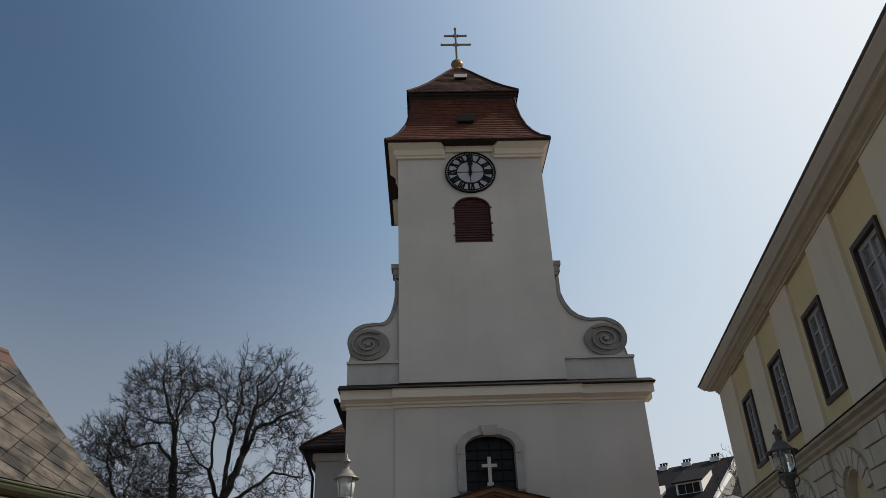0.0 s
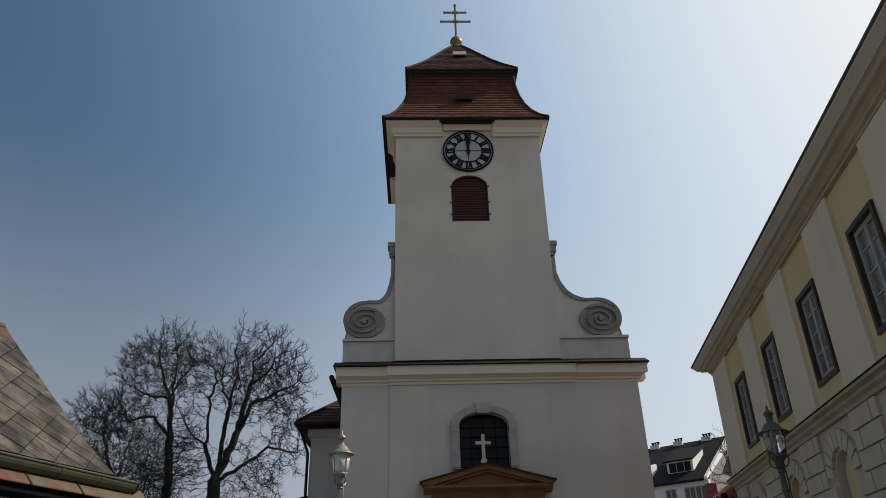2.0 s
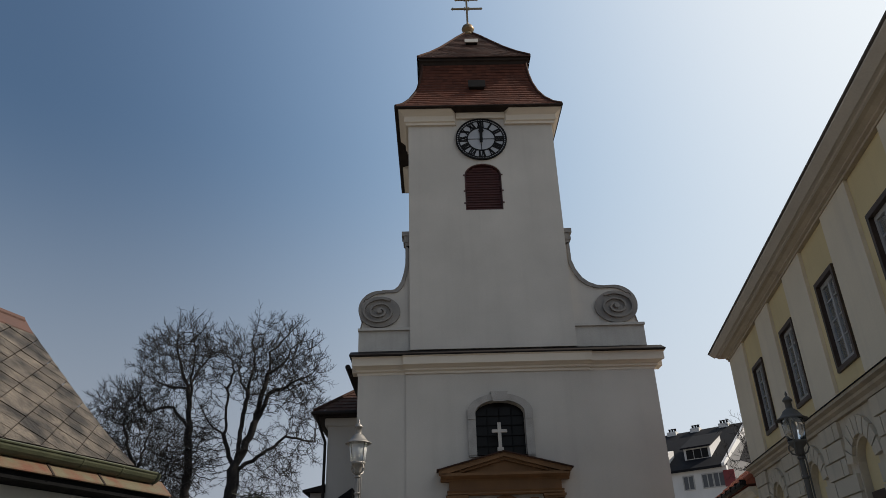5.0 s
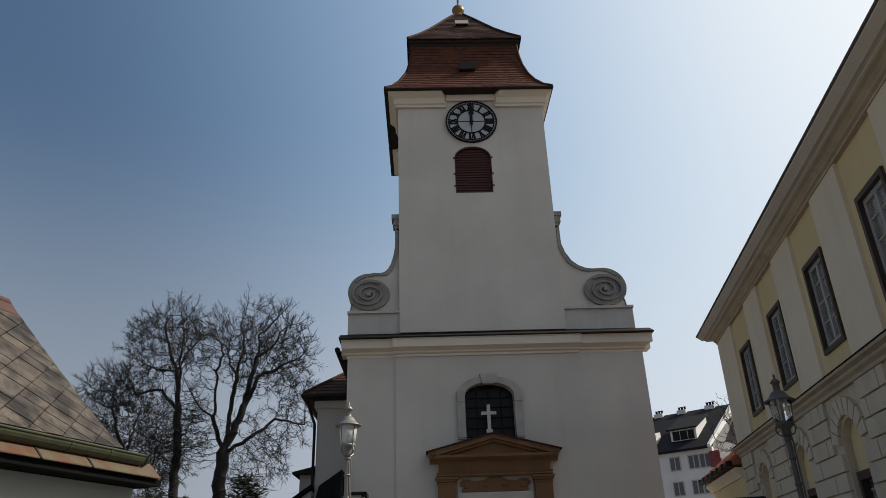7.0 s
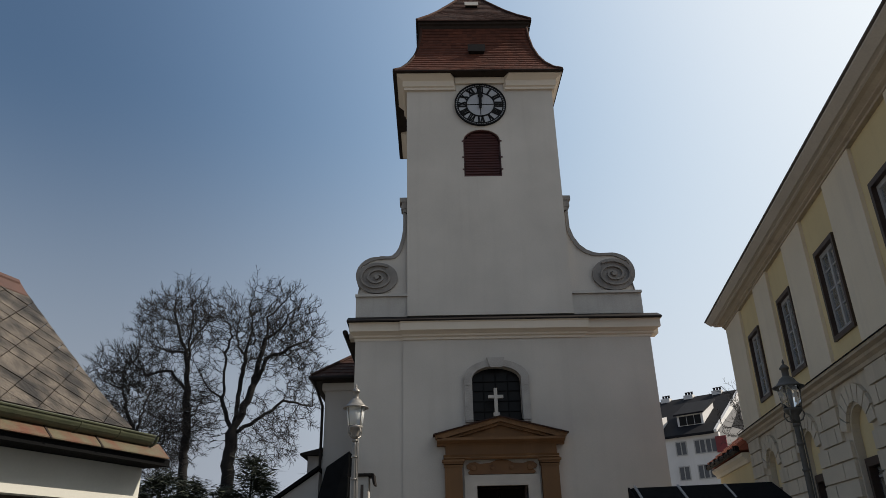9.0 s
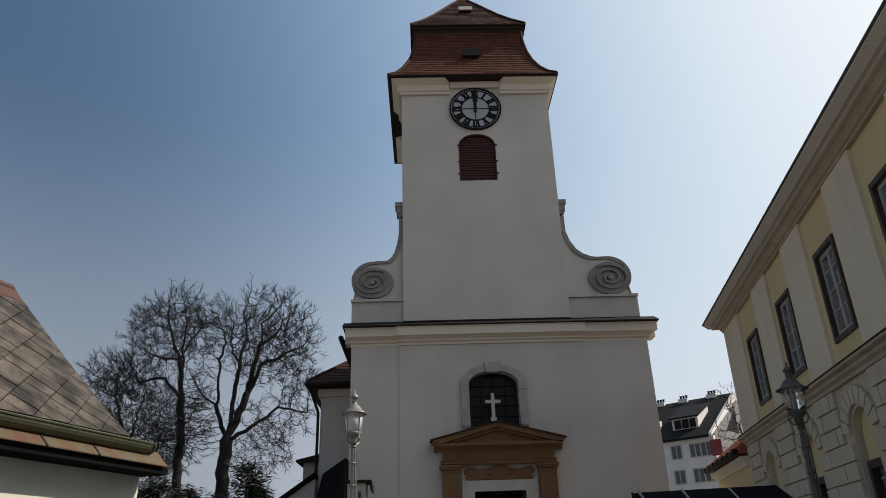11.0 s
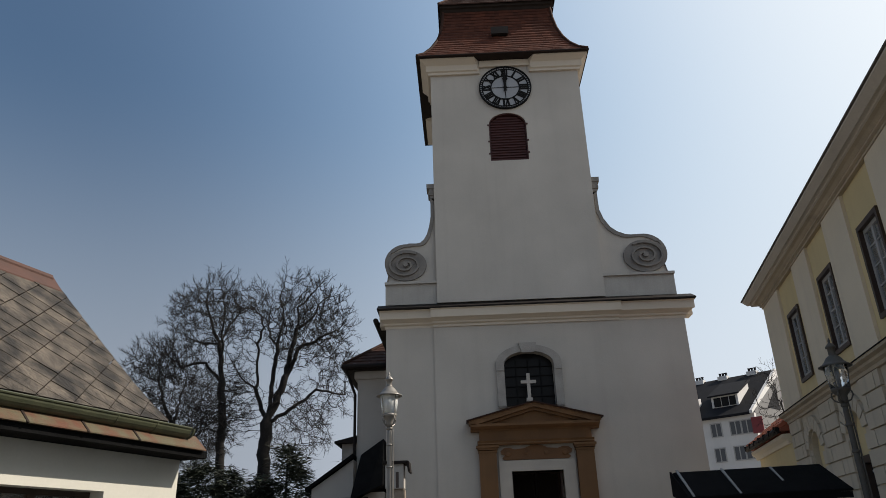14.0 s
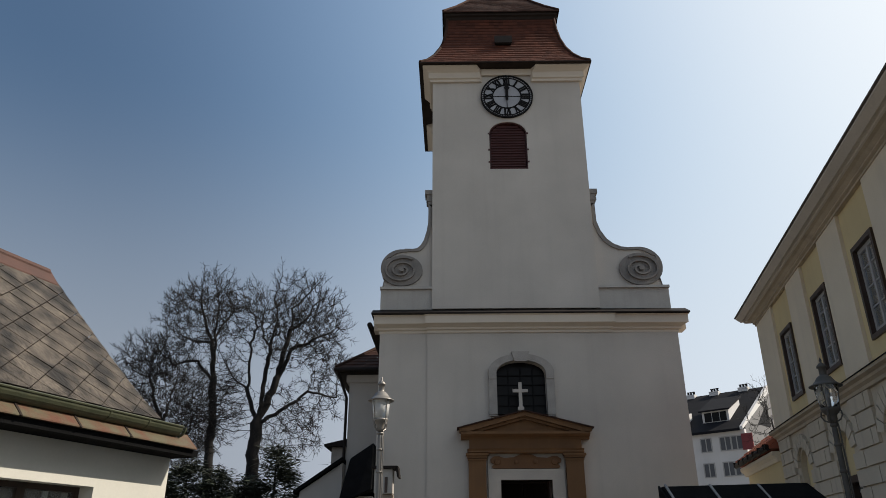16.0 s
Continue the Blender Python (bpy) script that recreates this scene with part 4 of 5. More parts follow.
# ---- street lamps ----
def street_lamp(x, y, z0, top, cap_r, paint, pane, label, slim=1.0):
    """A candelabrum lamp: post with rings, bracket arms, tapered glass, bell-shaped hood and finial."""
    lamp = thing("street_lamp", pose(x, y, z0), label, "street lamp", "street lamps")
    k = cap_r / 0.225
    h = top - z0
    b = bmesh.new()
    g = h - 0.84 * k
    lathe(b, [(r * slim, z) for r, z in ((0.16, 0), (0.16, 0.25), (0.12, 0.32), (0.10, 0.9), (0.075, 1.0), (0.055, 1.1), (0.05, 1.6), (0.046, g - 0.35 * k), (0.04, g - 0.2 * k))], 16)
    part("post", b, paint, lamp, smooth=True)
    for z in (g - 0.95 * k, g - 0.55 * k, g - 0.25 * k):
        b = bmesh.new()
        lathe(b, [(r * slim, z + dz) for r, dz in ((0.05, -0.02), (0.062, -0.01), (0.062, 0.01), (0.05, 0.02))], 16)
        part("post_ring", b, paint, lamp, smooth=True)
    b = bmesh.new()
    lathe(b, [(0.05 * k, g - 0.22 * k), (0.075 * k, g - 0.16 * k), (0.07 * k, g - 0.1 * k), (0.125 * k, g - 0.04 * k), (0.145 * k, g - 0.01 * k), (0.145 * k, g + 0.02 * k)], 16)
    part("lantern_base", b, paint, lamp, smooth=True)
    for s in range(4):
        a = math.pi / 4 + s * math.pi / 2
        b = bmesh.new()
        c, d = math.cos(a), math.sin(a)
        tube(b, [(r * k * c, r * k * d, g + dz * k) for r, dz in ((0.05, -0.2), (0.12, -0.17), (0.16, -0.10), (0.15, -0.04), (0.125, -0.02), (0.14, 0.02))], 0.013 * k, 6)
        part("bracket", b, paint, lamp)
        b = bmesh.new()
        tube(b, [(0.14 * k * c, 0.14 * k * d, g), (0.185 * k * c, 0.185 * k * d, g + 0.37 * k)], 0.008 * k, 6)
        part("glazing_bar", b, paint, lamp)
    b = bmesh.new()
    lathe(b, [(0.135 * k, g + 0.01 * k), (0.178 * k, g + 0.37 * k)], 24)
    part("lantern_glass", b, pane, lamp, "tapered lantern glass", smooth=True)
    b = bmesh.new()
    tube(b, [(0.065 * slim, -0.03 * slim, 0.3), (0.065 * slim, -0.03 * slim, g - 0.3 * k), (0.05 * k, -0.02, g - 0.18 * k)], 0.010, 6)
    part("cable", b, paint, lamp, "thin cable clipped to the post")
    b = bmesh.new()
    lathe(b, [(0.02 * k, g), (0.025 * k, g + 0.25 * k), (0.015 * k, g + 0.30 * k)], 10)
    part("burner", b, DIAL, lamp)
    b = bmesh.new()
    t = g + 0.37 * k
    lathe(b, [(0.18 * k, t), (0.248 * k, t - 0.012 * k), (0.252 * k, t + 0.004 * k), (0.19 * k, t + 0.035 * k), (0.145 * k, t + 0.085 * k), (0.115 * k, t + 0.135 * k), (0.08 * k, t + 0.165 * k), (0.06 * k, t + 0.175 * k),
              (0.055 * k, t + 0.19 * k), (0.055 * k, t + 0.29 * k), (0.078 * k, t + 0.30 * k), (0.078 * k, t + 0.325 * k), (0.04 * k, t + 0.37 * k), (0.014 * k, t + 0.39 * k), (0.022 * k, t + 0.42 * k), (0.004, t + 0.47 * k)], 24)
    part("hood", b, paint, lamp, "bell-shaped hood with a finial", smooth=True)
    return lamp


street_lamp(-3.57, 14.3, 0.0, 4.74, 0.218, LAMP_PAINT, LAMP_GLASS, "light grey candelabrum street lamp with a glass lantern before the church")
street_lamp(2.47, 10.0, 0.0, 3.96, 0.176, LAMP_DARK, CLEAR_GLASS, "grey-green candelabrum street lamp with a glass lantern before the yellow house", 0.72)

# ---- market kiosk ----
kiosk = thing("market_kiosk", pose(1.02, 12.86, 0), "brown wooden market hut with a black felt roof and pale battens", "kiosk")
kz = 0.1
for i in range(11):
    x0 = 1.10 + i * 0.19
    local(kiosk, "board", boxes((x0, x0 + 0.184, 13.10, 13.13, kz - 0.1, 3.50)), KIOSK_WOOD)
local(kiosk, "hut_body", boxes((1.10, 3.19, 13.135, 13.45, kz - 0.1, 3.48)), KIOSK_WOOD)
bm = bmesh.new()
loft(bm, [[(1.02, 12.86, 3.42), (3.36, 12.86, 3.48), (3.36, 14.05, 3.80), (1.02, 14.05, 3.74)], [(1.02, 12.86, 3.47), (3.36, 12.86, 3.53), (3.36, 14.08, 4.02), (1.02, 14.08, 3.96)],
          [(1.04, 13.95, 4.02), (3.30, 13.95, 4.09), (3.30, 14.05, 4.09), (1.04, 14.05, 4.02)]])
local(kiosk, "roof_sheet", bm, FELT, "black felt roof", bevel=0.01)
for x in (1.06, 1.75, 2.50):
    bm = bmesh.new()
    loft(bm, [[(x, 12.86, 3.475), (x + 0.034, 12.86, 3.475), (x + 0.034, 12.90, 3.51), (x, 12.90, 3.51)], [(x, 13.90, 4.03), (x + 0.034, 13.90, 4.03), (x + 0.034, 13.90, 4.07), (x, 13.90, 4.07)]])
    local(kiosk, "roof_batten", bm, BATTEN, "pale roof batten")
local(kiosk, "barge_board", prisms([(12.84, 3.30), (12.84, 3.48), (14.05, 4.04), (14.05, 3.55)], 0.99, 1.02, "x"), FELT, "dark barge board")
local(kiosk, "eaves_board", boxes((1.03, 3.34, 12.87, 12.90, 3.36, 3.478)), FELT)

kiosk.matrix_world = pose(0.42, 10.0, 0.03) @ Matrix.Diagonal((0.82, 0.55, 0.6, 1))

# ---- yellow house ----
HD = Vector((-0.182, -1.0, 0)).normalized()
HM = Matrix.Translation((6.4, 22.0, 0)) @ Matrix(((HD.x, -HD.y, 0, 0), (HD.y, HD.x, 0, 0), (0, 0, 1, 0), (0, 0, 0, 1)))
house = thing("yellow_house", HM, "two-storey yellow house with pale pilaster strips and dark-framed windows", "house")
HL, HE = 2.60, 19.6
UP = [5.0, 7.66, 10.23, 12.84, 15.45, 18.05]
UPZ = (4.87, 6.44)
GRD = [4.48, 7.25, 9.88, 12.5, 15.1, 17.7]


def hpart(name, bm, material, parent=None, label="", **kw):
    return part(name, bm, material, parent or house, label, **kw)


bm = bmesh.new()
wall_with_holes(bm, HL, HE, 4.4, 7.5, 0.03, 0.45, [(c - 0.46, c + 0.46, *UPZ) for c in UP])
hpart("upper_wall", bm, HOUSE_YEL, label="yellow plastered upper wall")
bm = bmesh.new()
wall_with_holes(bm, HL, HE, 0.0, 4.4, 0.03, 0.16, [(c, 0.44, 1.1, 3.36, 0.42) for c in GRD])
hpart("ground_wall", bm, HOUSE_LOW, label="pale ground-floor wall with arched niches")
bm = bmesh.new()
wall_with_holes(bm, HL, HE, 0.0, 4.4, 0.162, 0.5, [(c - 0.38, c + 0.38, 1.2, 2.92) for c in GRD])
hpart("niche_wall", bm, HOUSE_YEL, label="yellow niche ground")
hpart("end_wall", boxes((HL, HL + 0.4, 0.46, 9.0, 0.0, 7.5)), HOUSE_PALE)
hpart("near_end_wall", boxes((HE - 0.4, HE, 0.51, 9.0, 0.0, 7.5)), HOUSE_PALE)
hpart("back_wall", boxes((HL + 0.4, HE - 0.4, 8.6, 9.0, 0.0, 7.5)), HOUSE_PALE)
STRIPS = [(HL, 4.18), (5.74, 6.92), (8.26, 9.46), (10.86, 12.08), (13.5, 14.7), (16.1, 17.3), (18.7, HE)]
for a, b in STRIPS:
    hpart("pilaster_strip", boxes((a - (0.03 if a == HL else 0), b, -0.03, 0.03, 4.46, 7.36)), HOUSE_PALE, label="pale pilaster strip", bevel=0.008)
# eaves cornice
hpart("cornice_moulding", prisms([(0.03, 7.24), (-0.05, 7.24), (-0.05, 7.28), (-0.10, 7.30), (-0.10, 7.33), (-0.16, 7.38), (-0.22, 7.40), (0.03, 7.40)], HL - 0.1, HE, "x"), BELT, label="brownish moulding under the eaves")
hpart("eaves_cornice", prisms([(-0.22, 7.402), (-0.25, 7.41), (-0.26, 7.43), (-0.315, 7.445), (-0.32, 7.43), (-0.335, 7.43), (-0.455, 7.522), (-0.46, 7.53), (-0.46, 7.56), (0.03, 7.56), (0.03, 7.402)], HL - 0.34, HE, "x"), EAVE_PAINT, label="broad pale grey eaves cornice")
bm = bmesh.new()
prism(bm, [(-0.46, 7.548), (-0.485, 7.555), (-0.49, 7.58), (-0.475, 7.592), (-0.36, 7.59), (-0.36, 7.562), (-0.46, 7.562)], HL - 0.38, HE, "x")
hpart("eaves_gutter", bm, ZINC, label="thin dark metal gutter edge")
hpart("roof", prisms([(-0.45, 7.565), (-0.45, 7.60), (4.5, 10.6), (9.6, 7.60), (9.6, 7.565)], HL - 0.3, HE + 0.2, "x"), TILE_BROWN)
# belt course
hpart("belt_course", prisms([(0.03, 4.20), (-0.04, 4.20), (-0.04, 4.26), (-0.10, 4.30), (-0.10, 4.35), (-0.18, 4.38), (-0.18, 4.43), (-0.05, 4.47), (0.03, 4.47)], HL - 0.12, HE, "x"), BELT, label="moulded belt course")
hpart("belt_flashing", prisms([(-0.20, 4.432), (-0.20, 4.445), (-0.03, 4.50), (-0.03, 4.48)], HL - 0.14, HE, "x"), TIN_DARK)


def upper_window(c):
    w = hpart("upper_window", bmesh.new(), FRAME_BROWN, label="tall dark-framed window with white sashes")
    x0, x1, (z0, z1) = c - 0.46, c + 0.46, UPZ
    b = bmesh.new()
    ring_prism(b, [(x0 - 0.02, z0 - 0.02), (x1 + 0.02, z0 - 0.02), (x1 + 0.02, z1 + 0.02), (x0 - 0.02, z1 + 0.02)], [(x0 + 0.055, z0 + 0.06), (x1 - 0.055, z0 + 0.06), (x1 - 0.055, z1 - 0.06), (x0 + 0.055, z1 - 0.06)], -0.015, 0.10)
    part("outer_frame", b, FRAME_BROWN, w, bevel=0.006)
    b = bmesh.new()
    ring_prism(b, [(x0 + 0.055, z0 + 0.06), (x1 - 0.055, z0 + 0.06), (x1 - 0.055, z1 - 0.06), (x0 + 0.055, z1 - 0.06)], [(x0 + 0.12, z0 + 0.15), (x1 - 0.12, z0 + 0.15), (x1 - 0.12, z1 - 0.13), (x0 + 0.12, z1 - 0.13)], 0.06, 0.11)
    box(b, c - 0.035, c + 0.035, 0.055, 0.11, z0 + 0.1, z1 - 0.1)
    for z in (z0 + 0.50, z0 + 0.84, z0 + 1.18):
        box(b, x0 + 0.12, x1 - 0.12, 0.07, 0.10, z - 0.013, z + 0.013)
    part("sash", b, SASH, w, "white sash bars")
    part("pane", boxes((x0 + 0.1, x1 - 0.1, 0.085, 0.09, z0 + 0.1, z1 - 0.1)), PANE, w, "window glass")
    part("curtain", boxes((x0 + 0.02, c - 0.10, 0.30, 0.31, z0, z1), (c + 0.16, x1 - 0.02, 0.30, 0.31, z0, z1)), CURTAIN, w, "pale net curtain")
    # added dark sheet close behind the curtains, in place of the unlit room's gloom
    part("room_dark_sheet", boxes((x0 - 0.1, x1 + 0.1, 0.46, 0.5, z0 - 0.1, z1 + 0.1)), FRAME_BROWN, w)


def ground_window(c):
    w = hpart("ground_window", bmesh.new(), FRAME_BROWN, label="dark-framed ground-floor window in an arched niche")
    x0, x1, z0, z1 = c - 0.38, c + 0.38, 1.2, 2.92
    b = bmesh.new()
    ring_prism(b, [(x0 - 0.03, z0 - 0.03), (x1 + 0.03, z0 - 0.03), (x1 + 0.03, z1 + 0.06), (x0 - 0.03, z1 + 0.06)], [(x0 + 0.06, z0 + 0.07), (x1 - 0.06, z0 + 0.07), (x1 - 0.06, z1 - 0.07), (x0 + 0.06, z1 - 0.07)], 0.10, 0.24)
    part("outer_frame", b, FRAME_BROWN, w, bevel=0.006)
    b = boxes((c - 0.03, c + 0.03, 0.20, 0.24, z0, z1))
    for z in (z0 + 0.5, z0 + 1.0, z0 + 1.5):
        box(b, x0 + 0.1, x1 - 0.1, 0.205, 0.235, z - 0.016, z + 0.016)
    part("sash", b, SASH, w, "white sash bars")
    part("pane", boxes((x0, x1, 0.225, 0.23, z0, z1)), PANE, w, "window glass")
    part("curtain", boxes((x0, c - 0.05, 0.38, 0.39, z0, z1)), CURTAIN, w, "pale net curtain")
    # the dim interior is a dark-coloured sheet just behind the opening
    part("room_dark_sheet", boxes((x0 - 0.1, x1 + 0.1, 0.51, 0.55, z0 - 0.1, z1 + 0.1)), FRAME_BROWN, w)


for c in UP:
    upper_window(c)
for c in GRD:
    ground_window(c)

# annex beyond the house, lower, with red tiles
annex = thing("low_house", HM.copy(), "low yellow house with a red tiled roof and hanging gutter", "house")
part("annex_wall", boxes((-1.7, HL - 0.004, 0.0, 0.5, 0.0, 3.98)), HOUSE_YEL, annex)
part("annex_end_wall", boxes((-1.7, -1.3, 0.5, 7.0, 0.0, 3.98)), HOUSE_YEL, annex)
part("eaves_moulding", prisms([(0.0, 3.76), (-0.06, 3.76), (-0.09, 3.84), (-0.18, 3.92), (-0.18, 4.0), (0.0, 4.0)], -1.86, HL - 0.14, "x"), HOUSE_PALE, annex)
bm = bmesh.new()
tube(bm, [(-2.0, -0.26, 4.10), (HL - 0.14, -0.26, 4.10)], 0.075, 10)
for i in range(7):
    box(bm, -1.9 + i * 0.7, -1.87 + i * 0.7, -0.35, -0.17, 4.05, 4.19)
part("hanging_gutter", bm, TIN_DARK, annex, "dark half-round gutter")
bm = bmesh.new()
for i in range(23):
    u = -2.0 + i * 0.2
    for j in range(10):
        y0, z0 = -0.24 + j * 0.28, 4.13 + j * 0.20
        tube(bm, [(u + 0.1, y0, z0 + 0.03), (u + 0.1, y0 + 0.32, z0 + 0.24)], [0.085, 0.07], 6)
part("pantiles", bm, TILE_RED, annex, "red clay pantiles")
part("roof_deck", prisms([(-0.23, 4.06), (-0.23, 4.11), (3.4, 6.72), (7.2, 4.11), (7.2, 4.06)], -2.0, HL - 0.02, "x"), TILE_RED, annex)

# ---- whitewashed cottage ----
LD = Vector((0.325, 0.946, 0)).normalized()
LM = Matrix.Translation((-5.036, 8.50, -0.64)) @ Matrix(((LD.x, -LD.y, 0, 0), (LD.y, LD.x, 0, 0), (0, 0, 1, 0), (0, 0, 0, 1)))
cottage = thing("cottage", LM, "whitewashed cottage with a grey slate roof, green gutter and rusty eaves", "house")
EZ, PITCH = 3.535, math.radians(49)
CW = 0.15
bm = bmesh.new()
wall_with_holes(bm, -6.0, CW, 0.2, 3.30, 0.25, 0.63, [(-2.07, -0.82, 1.55, 2.875), (-4.6, -3.4, 1.55, 2.875)])
part("front_wall", bm, WHITEWASH, cottage, "whitewashed front wall")
part("end_wall", boxes((CW - 0.38, CW, 0.632, 5.2, 0.2, 3.30)), WHITEWASH, cottage)
part("far_end_wall", boxes((-6.0, -5.62, 0.632, 5.2, 0.2, 3.25)), WHITEWASH, cottage)
part("rear_wall", boxes((-5.62, CW - 0.38, 4.8, 5.2, 0.2, 3.25)), WHITEWASH, cottage)
part("soffit_board", boxes((-6.2, CW + 0.04, -0.06, 0.249, 3.235, 3.30)), FELT, cottage, "black eaves board")
part("end_soffit", boxes((CW + 0.001, CW + 0.06, 0.25, 5.3, 3.235, 3.30)), FELT, cottage)
bm = bmesh.new()
prism(bm, [(0.01, 3.302), (-0.105, 3.302), (-0.105, 3.312), (0.045, 3.46), (0.10, 3.46), (0.10, 3.302)], -6.2, CW - 0.03, "x")
part("rusty_fascia", bm, RUST, cottage, "rust-streaked sheet-metal fascia")
for u in (-5.05, -4.45, -3.85, -3.25, -2.65, -2.05, -1.45, -0.85):
    part("gutter_bracket", prisms([(-0.118, 3.305), (-0.106, 3.298), (0.044, 3.452), (0.032, 3.462)], u, u + 0.022, "x"), SOFFIT, cottage)
bm = bmesh.new()
n = 10
outer = [(0.092 * math.cos(math.pi + math.pi * i / n), 0.092 * math.sin(math.pi + math.pi * i / n)) for i in range(n + 1)]
inner = [(0.083 * math.cos(2 * math.pi - math.pi * i / n), 0.083 * math.sin(2 * math.pi - math.pi * i / n)) for i in range(n + 1)]
prism(bm, [(u + 0.0, v + 3.50) for u, v in outer + inner], -6.2, -0.12, "x")
tube(bm, [(-6.2, -0.092, 3.502), (-0.12, -0.092, 3.502)], 0.011, 6)
for u in (-5.2, -3.9, -2.6, -1.12, -0.62, -0.09):
    prism(bm, [(a * 1.06, b * 1.06 + 3.50) for a, b in outer] + [(a * 0.9, b * 0.9 + 3.50) for a, b in inner], u, u + 0.02, "x")
part("gutter", bm, GUTTER, cottage, "moss-green half-round gutter")

# roof body: main slope and hipped end
RUN = 1.34
RZ = EZ + RUN * math.tan(PITCH)
HX0, HX1 = -0.43, -0.90
hip_bow = lambda k: HX0 + 0.03 + (HX1 - HX0) * k ** 0.65
bm = bmesh.new()
a = bm.verts.new((HX0 + 0.05, 0.0, EZ - 0.06)), bm.verts.new((-6.2, 0.0, EZ - 0.06)), bm.verts.new((-6.2, 2 * RUN, EZ - 0.06)), bm.verts.new((HX0 + 0.05, 2 * RUN, EZ - 0.06))
r = bm.verts.new((HX1, RUN, RZ - 0.03)), bm.verts.new((-6.2, RUN, RZ - 0.03))
bow = [bm.verts.new((hip_bow(k / 8) - 0.02, RUN * k / 8, EZ - 0.06 + (RZ + 0.03 - EZ) * k / 8)) for k in range(1, 8)]
wob = [bm.verts.new((v.co.x, 2 * RUN - v.co.y, v.co.z)) for v in bow]
bm.faces.new(a)
bm.faces.new([a[1], a[0]] + bow + [r[0], r[1]])
bm.faces.new([a[3], a[2], r[1], r[0]] + wob[::-1])
bm.faces.new([a[0], a[3]] + wob + [r[0]] + bow[::-1])
bm.faces.new((a[2], a[1], r[1]))
part("roof", bm, SOFFIT, cottage)
bm = bmesh.new()
tube(bm, [(HX1, RUN, RZ + 0.01), (-6.2, RUN, RZ + 0.01)], 0.06, 8)
k = 0.17
prism(bm, [(RUN - k, RZ - k * math.tan(PITCH) + 0.045), (RUN - k, RZ - k * math.tan(PITCH) + 0.065), (RUN, RZ + 0.065), (RUN, RZ + 0.045)], -6.2, HX1 + 0.03, "x")
part("ridge_cap", bm, RIDGE, cottage, "rust-red ridge capping")
bm = bmesh.new()
tube(bm, [(hip_bow(k / 8), RUN * k / 8 - 0.01, EZ + (RZ - EZ) * k / 8 + 0.01) for k in range(9)], 0.018, 6)
part("hip_cap", bm, SOFFIT, cottage, "thin dark hip edge")


def cottage_window(x0, x1, z0, z1):
    w = part("window", bmesh.new(), FRAME_BROWN, cottage, "dark-framed cottage window")
    b = bmesh.new()
    ring_prism(b, [(x0, z0), (x1, z0), (x1, z1), (x0, z1)], [(x0 + 0.05, z0 + 0.05), (x1 - 0.05, z0 + 0.05), (x1 - 0.05, z1 - 0.05), (x0 + 0.05, z1 - 0.05)], 0.41, 0.49)
    c = (x0 + x1) / 2
    box(b, c - 0.04, c + 0.04, 0.41, 0.49, z0, z1)
    part("frame", b, FRAME_BROWN, w, bevel=0.005)
    part("pane", boxes((x0 + 0.02, x1 - 0.02, 0.445, 0.45, z0, z1)), PANE, w, "window glass")
    part("curtain", boxes((x0 + 0.05, x0 + 0.30, 0.54, 0.55, z0, z1), (c + 0.34, c + 0.40, 0.54, 0.55, z0, z1), (c + 0.05, c + 0.09, 0.54, 0.55, z0, z1)), CURTAIN, w, "pale curtain")
    # dark sheet added behind the wall, standing in for the shaded room
    part("room_dark_sheet", boxes((x0 - 0.1, x1 + 0.1, 0.64, 0.68, z0 - 0.1, z1 + 0.1)), FRAME_BROWN, w)


cottage_window(-2.07, -0.82, 1.55, 2.875)
cottage_window(-4.6, -3.4, 1.55, 2.875)

# gate pier and garden wall beside the cottage
gate = thing("gate_pier", pose(-5.65, 12.0, 1.03), "weathered plastered gate pier with a stone cap and niche", "pier")
local(gate, "shaft", boxes((-5.92, -5.38, 11.9, 12.5, 1.03 - 0.1, 3.22)), PIER, bevel=0.02)
local(gate, "cap_stone", boxes((-5.99, -5.31, 11.82, 12.58, 3.22, 3.33)), PIER, bevel=0.025)
local(gate, "niche_frame", boxes((-5.84, -5.80, 11.87, 11.9, 2.4, 3.16), (-5.54, -5.50, 11.87, 11.9, 2.4, 3.16), (-5.80, -5.54, 11.87, 11.9, 3.10, 3.16)), WHITEWASH)
local(gate, "niche_panel", boxes((-5.80, -5.54, 11.885, 11.9, 2.4, 3.10)), FRAME_BROWN)
gate.matrix_world = pose(-5.460, 11.0, 0.0)
gwall = thing("garden_wall", pose(-6.3, 12.2, 1.03), "old plastered garden wall beside the pier", "wall")
local(gwall, "wall_body", boxes((-7.6, -5.93, 12.0, 12.4, 1.03 - 0.1, 3.24)), PIER, bevel=0.02)
local(gwall, "wall_cap", boxes((-7.6, -6.0, 11.94, 12.46, 3.24, 3.33)), PIER, bevel=0.02)
local(gwall, "low_wall_body", boxes((-5.37, -4.9, 12.0, 12.4, 1.03 - 0.1, 3.02)), PIER, bevel=0.02)

gwall.matrix_world = pose(-6.110, 11.2, 0.0)

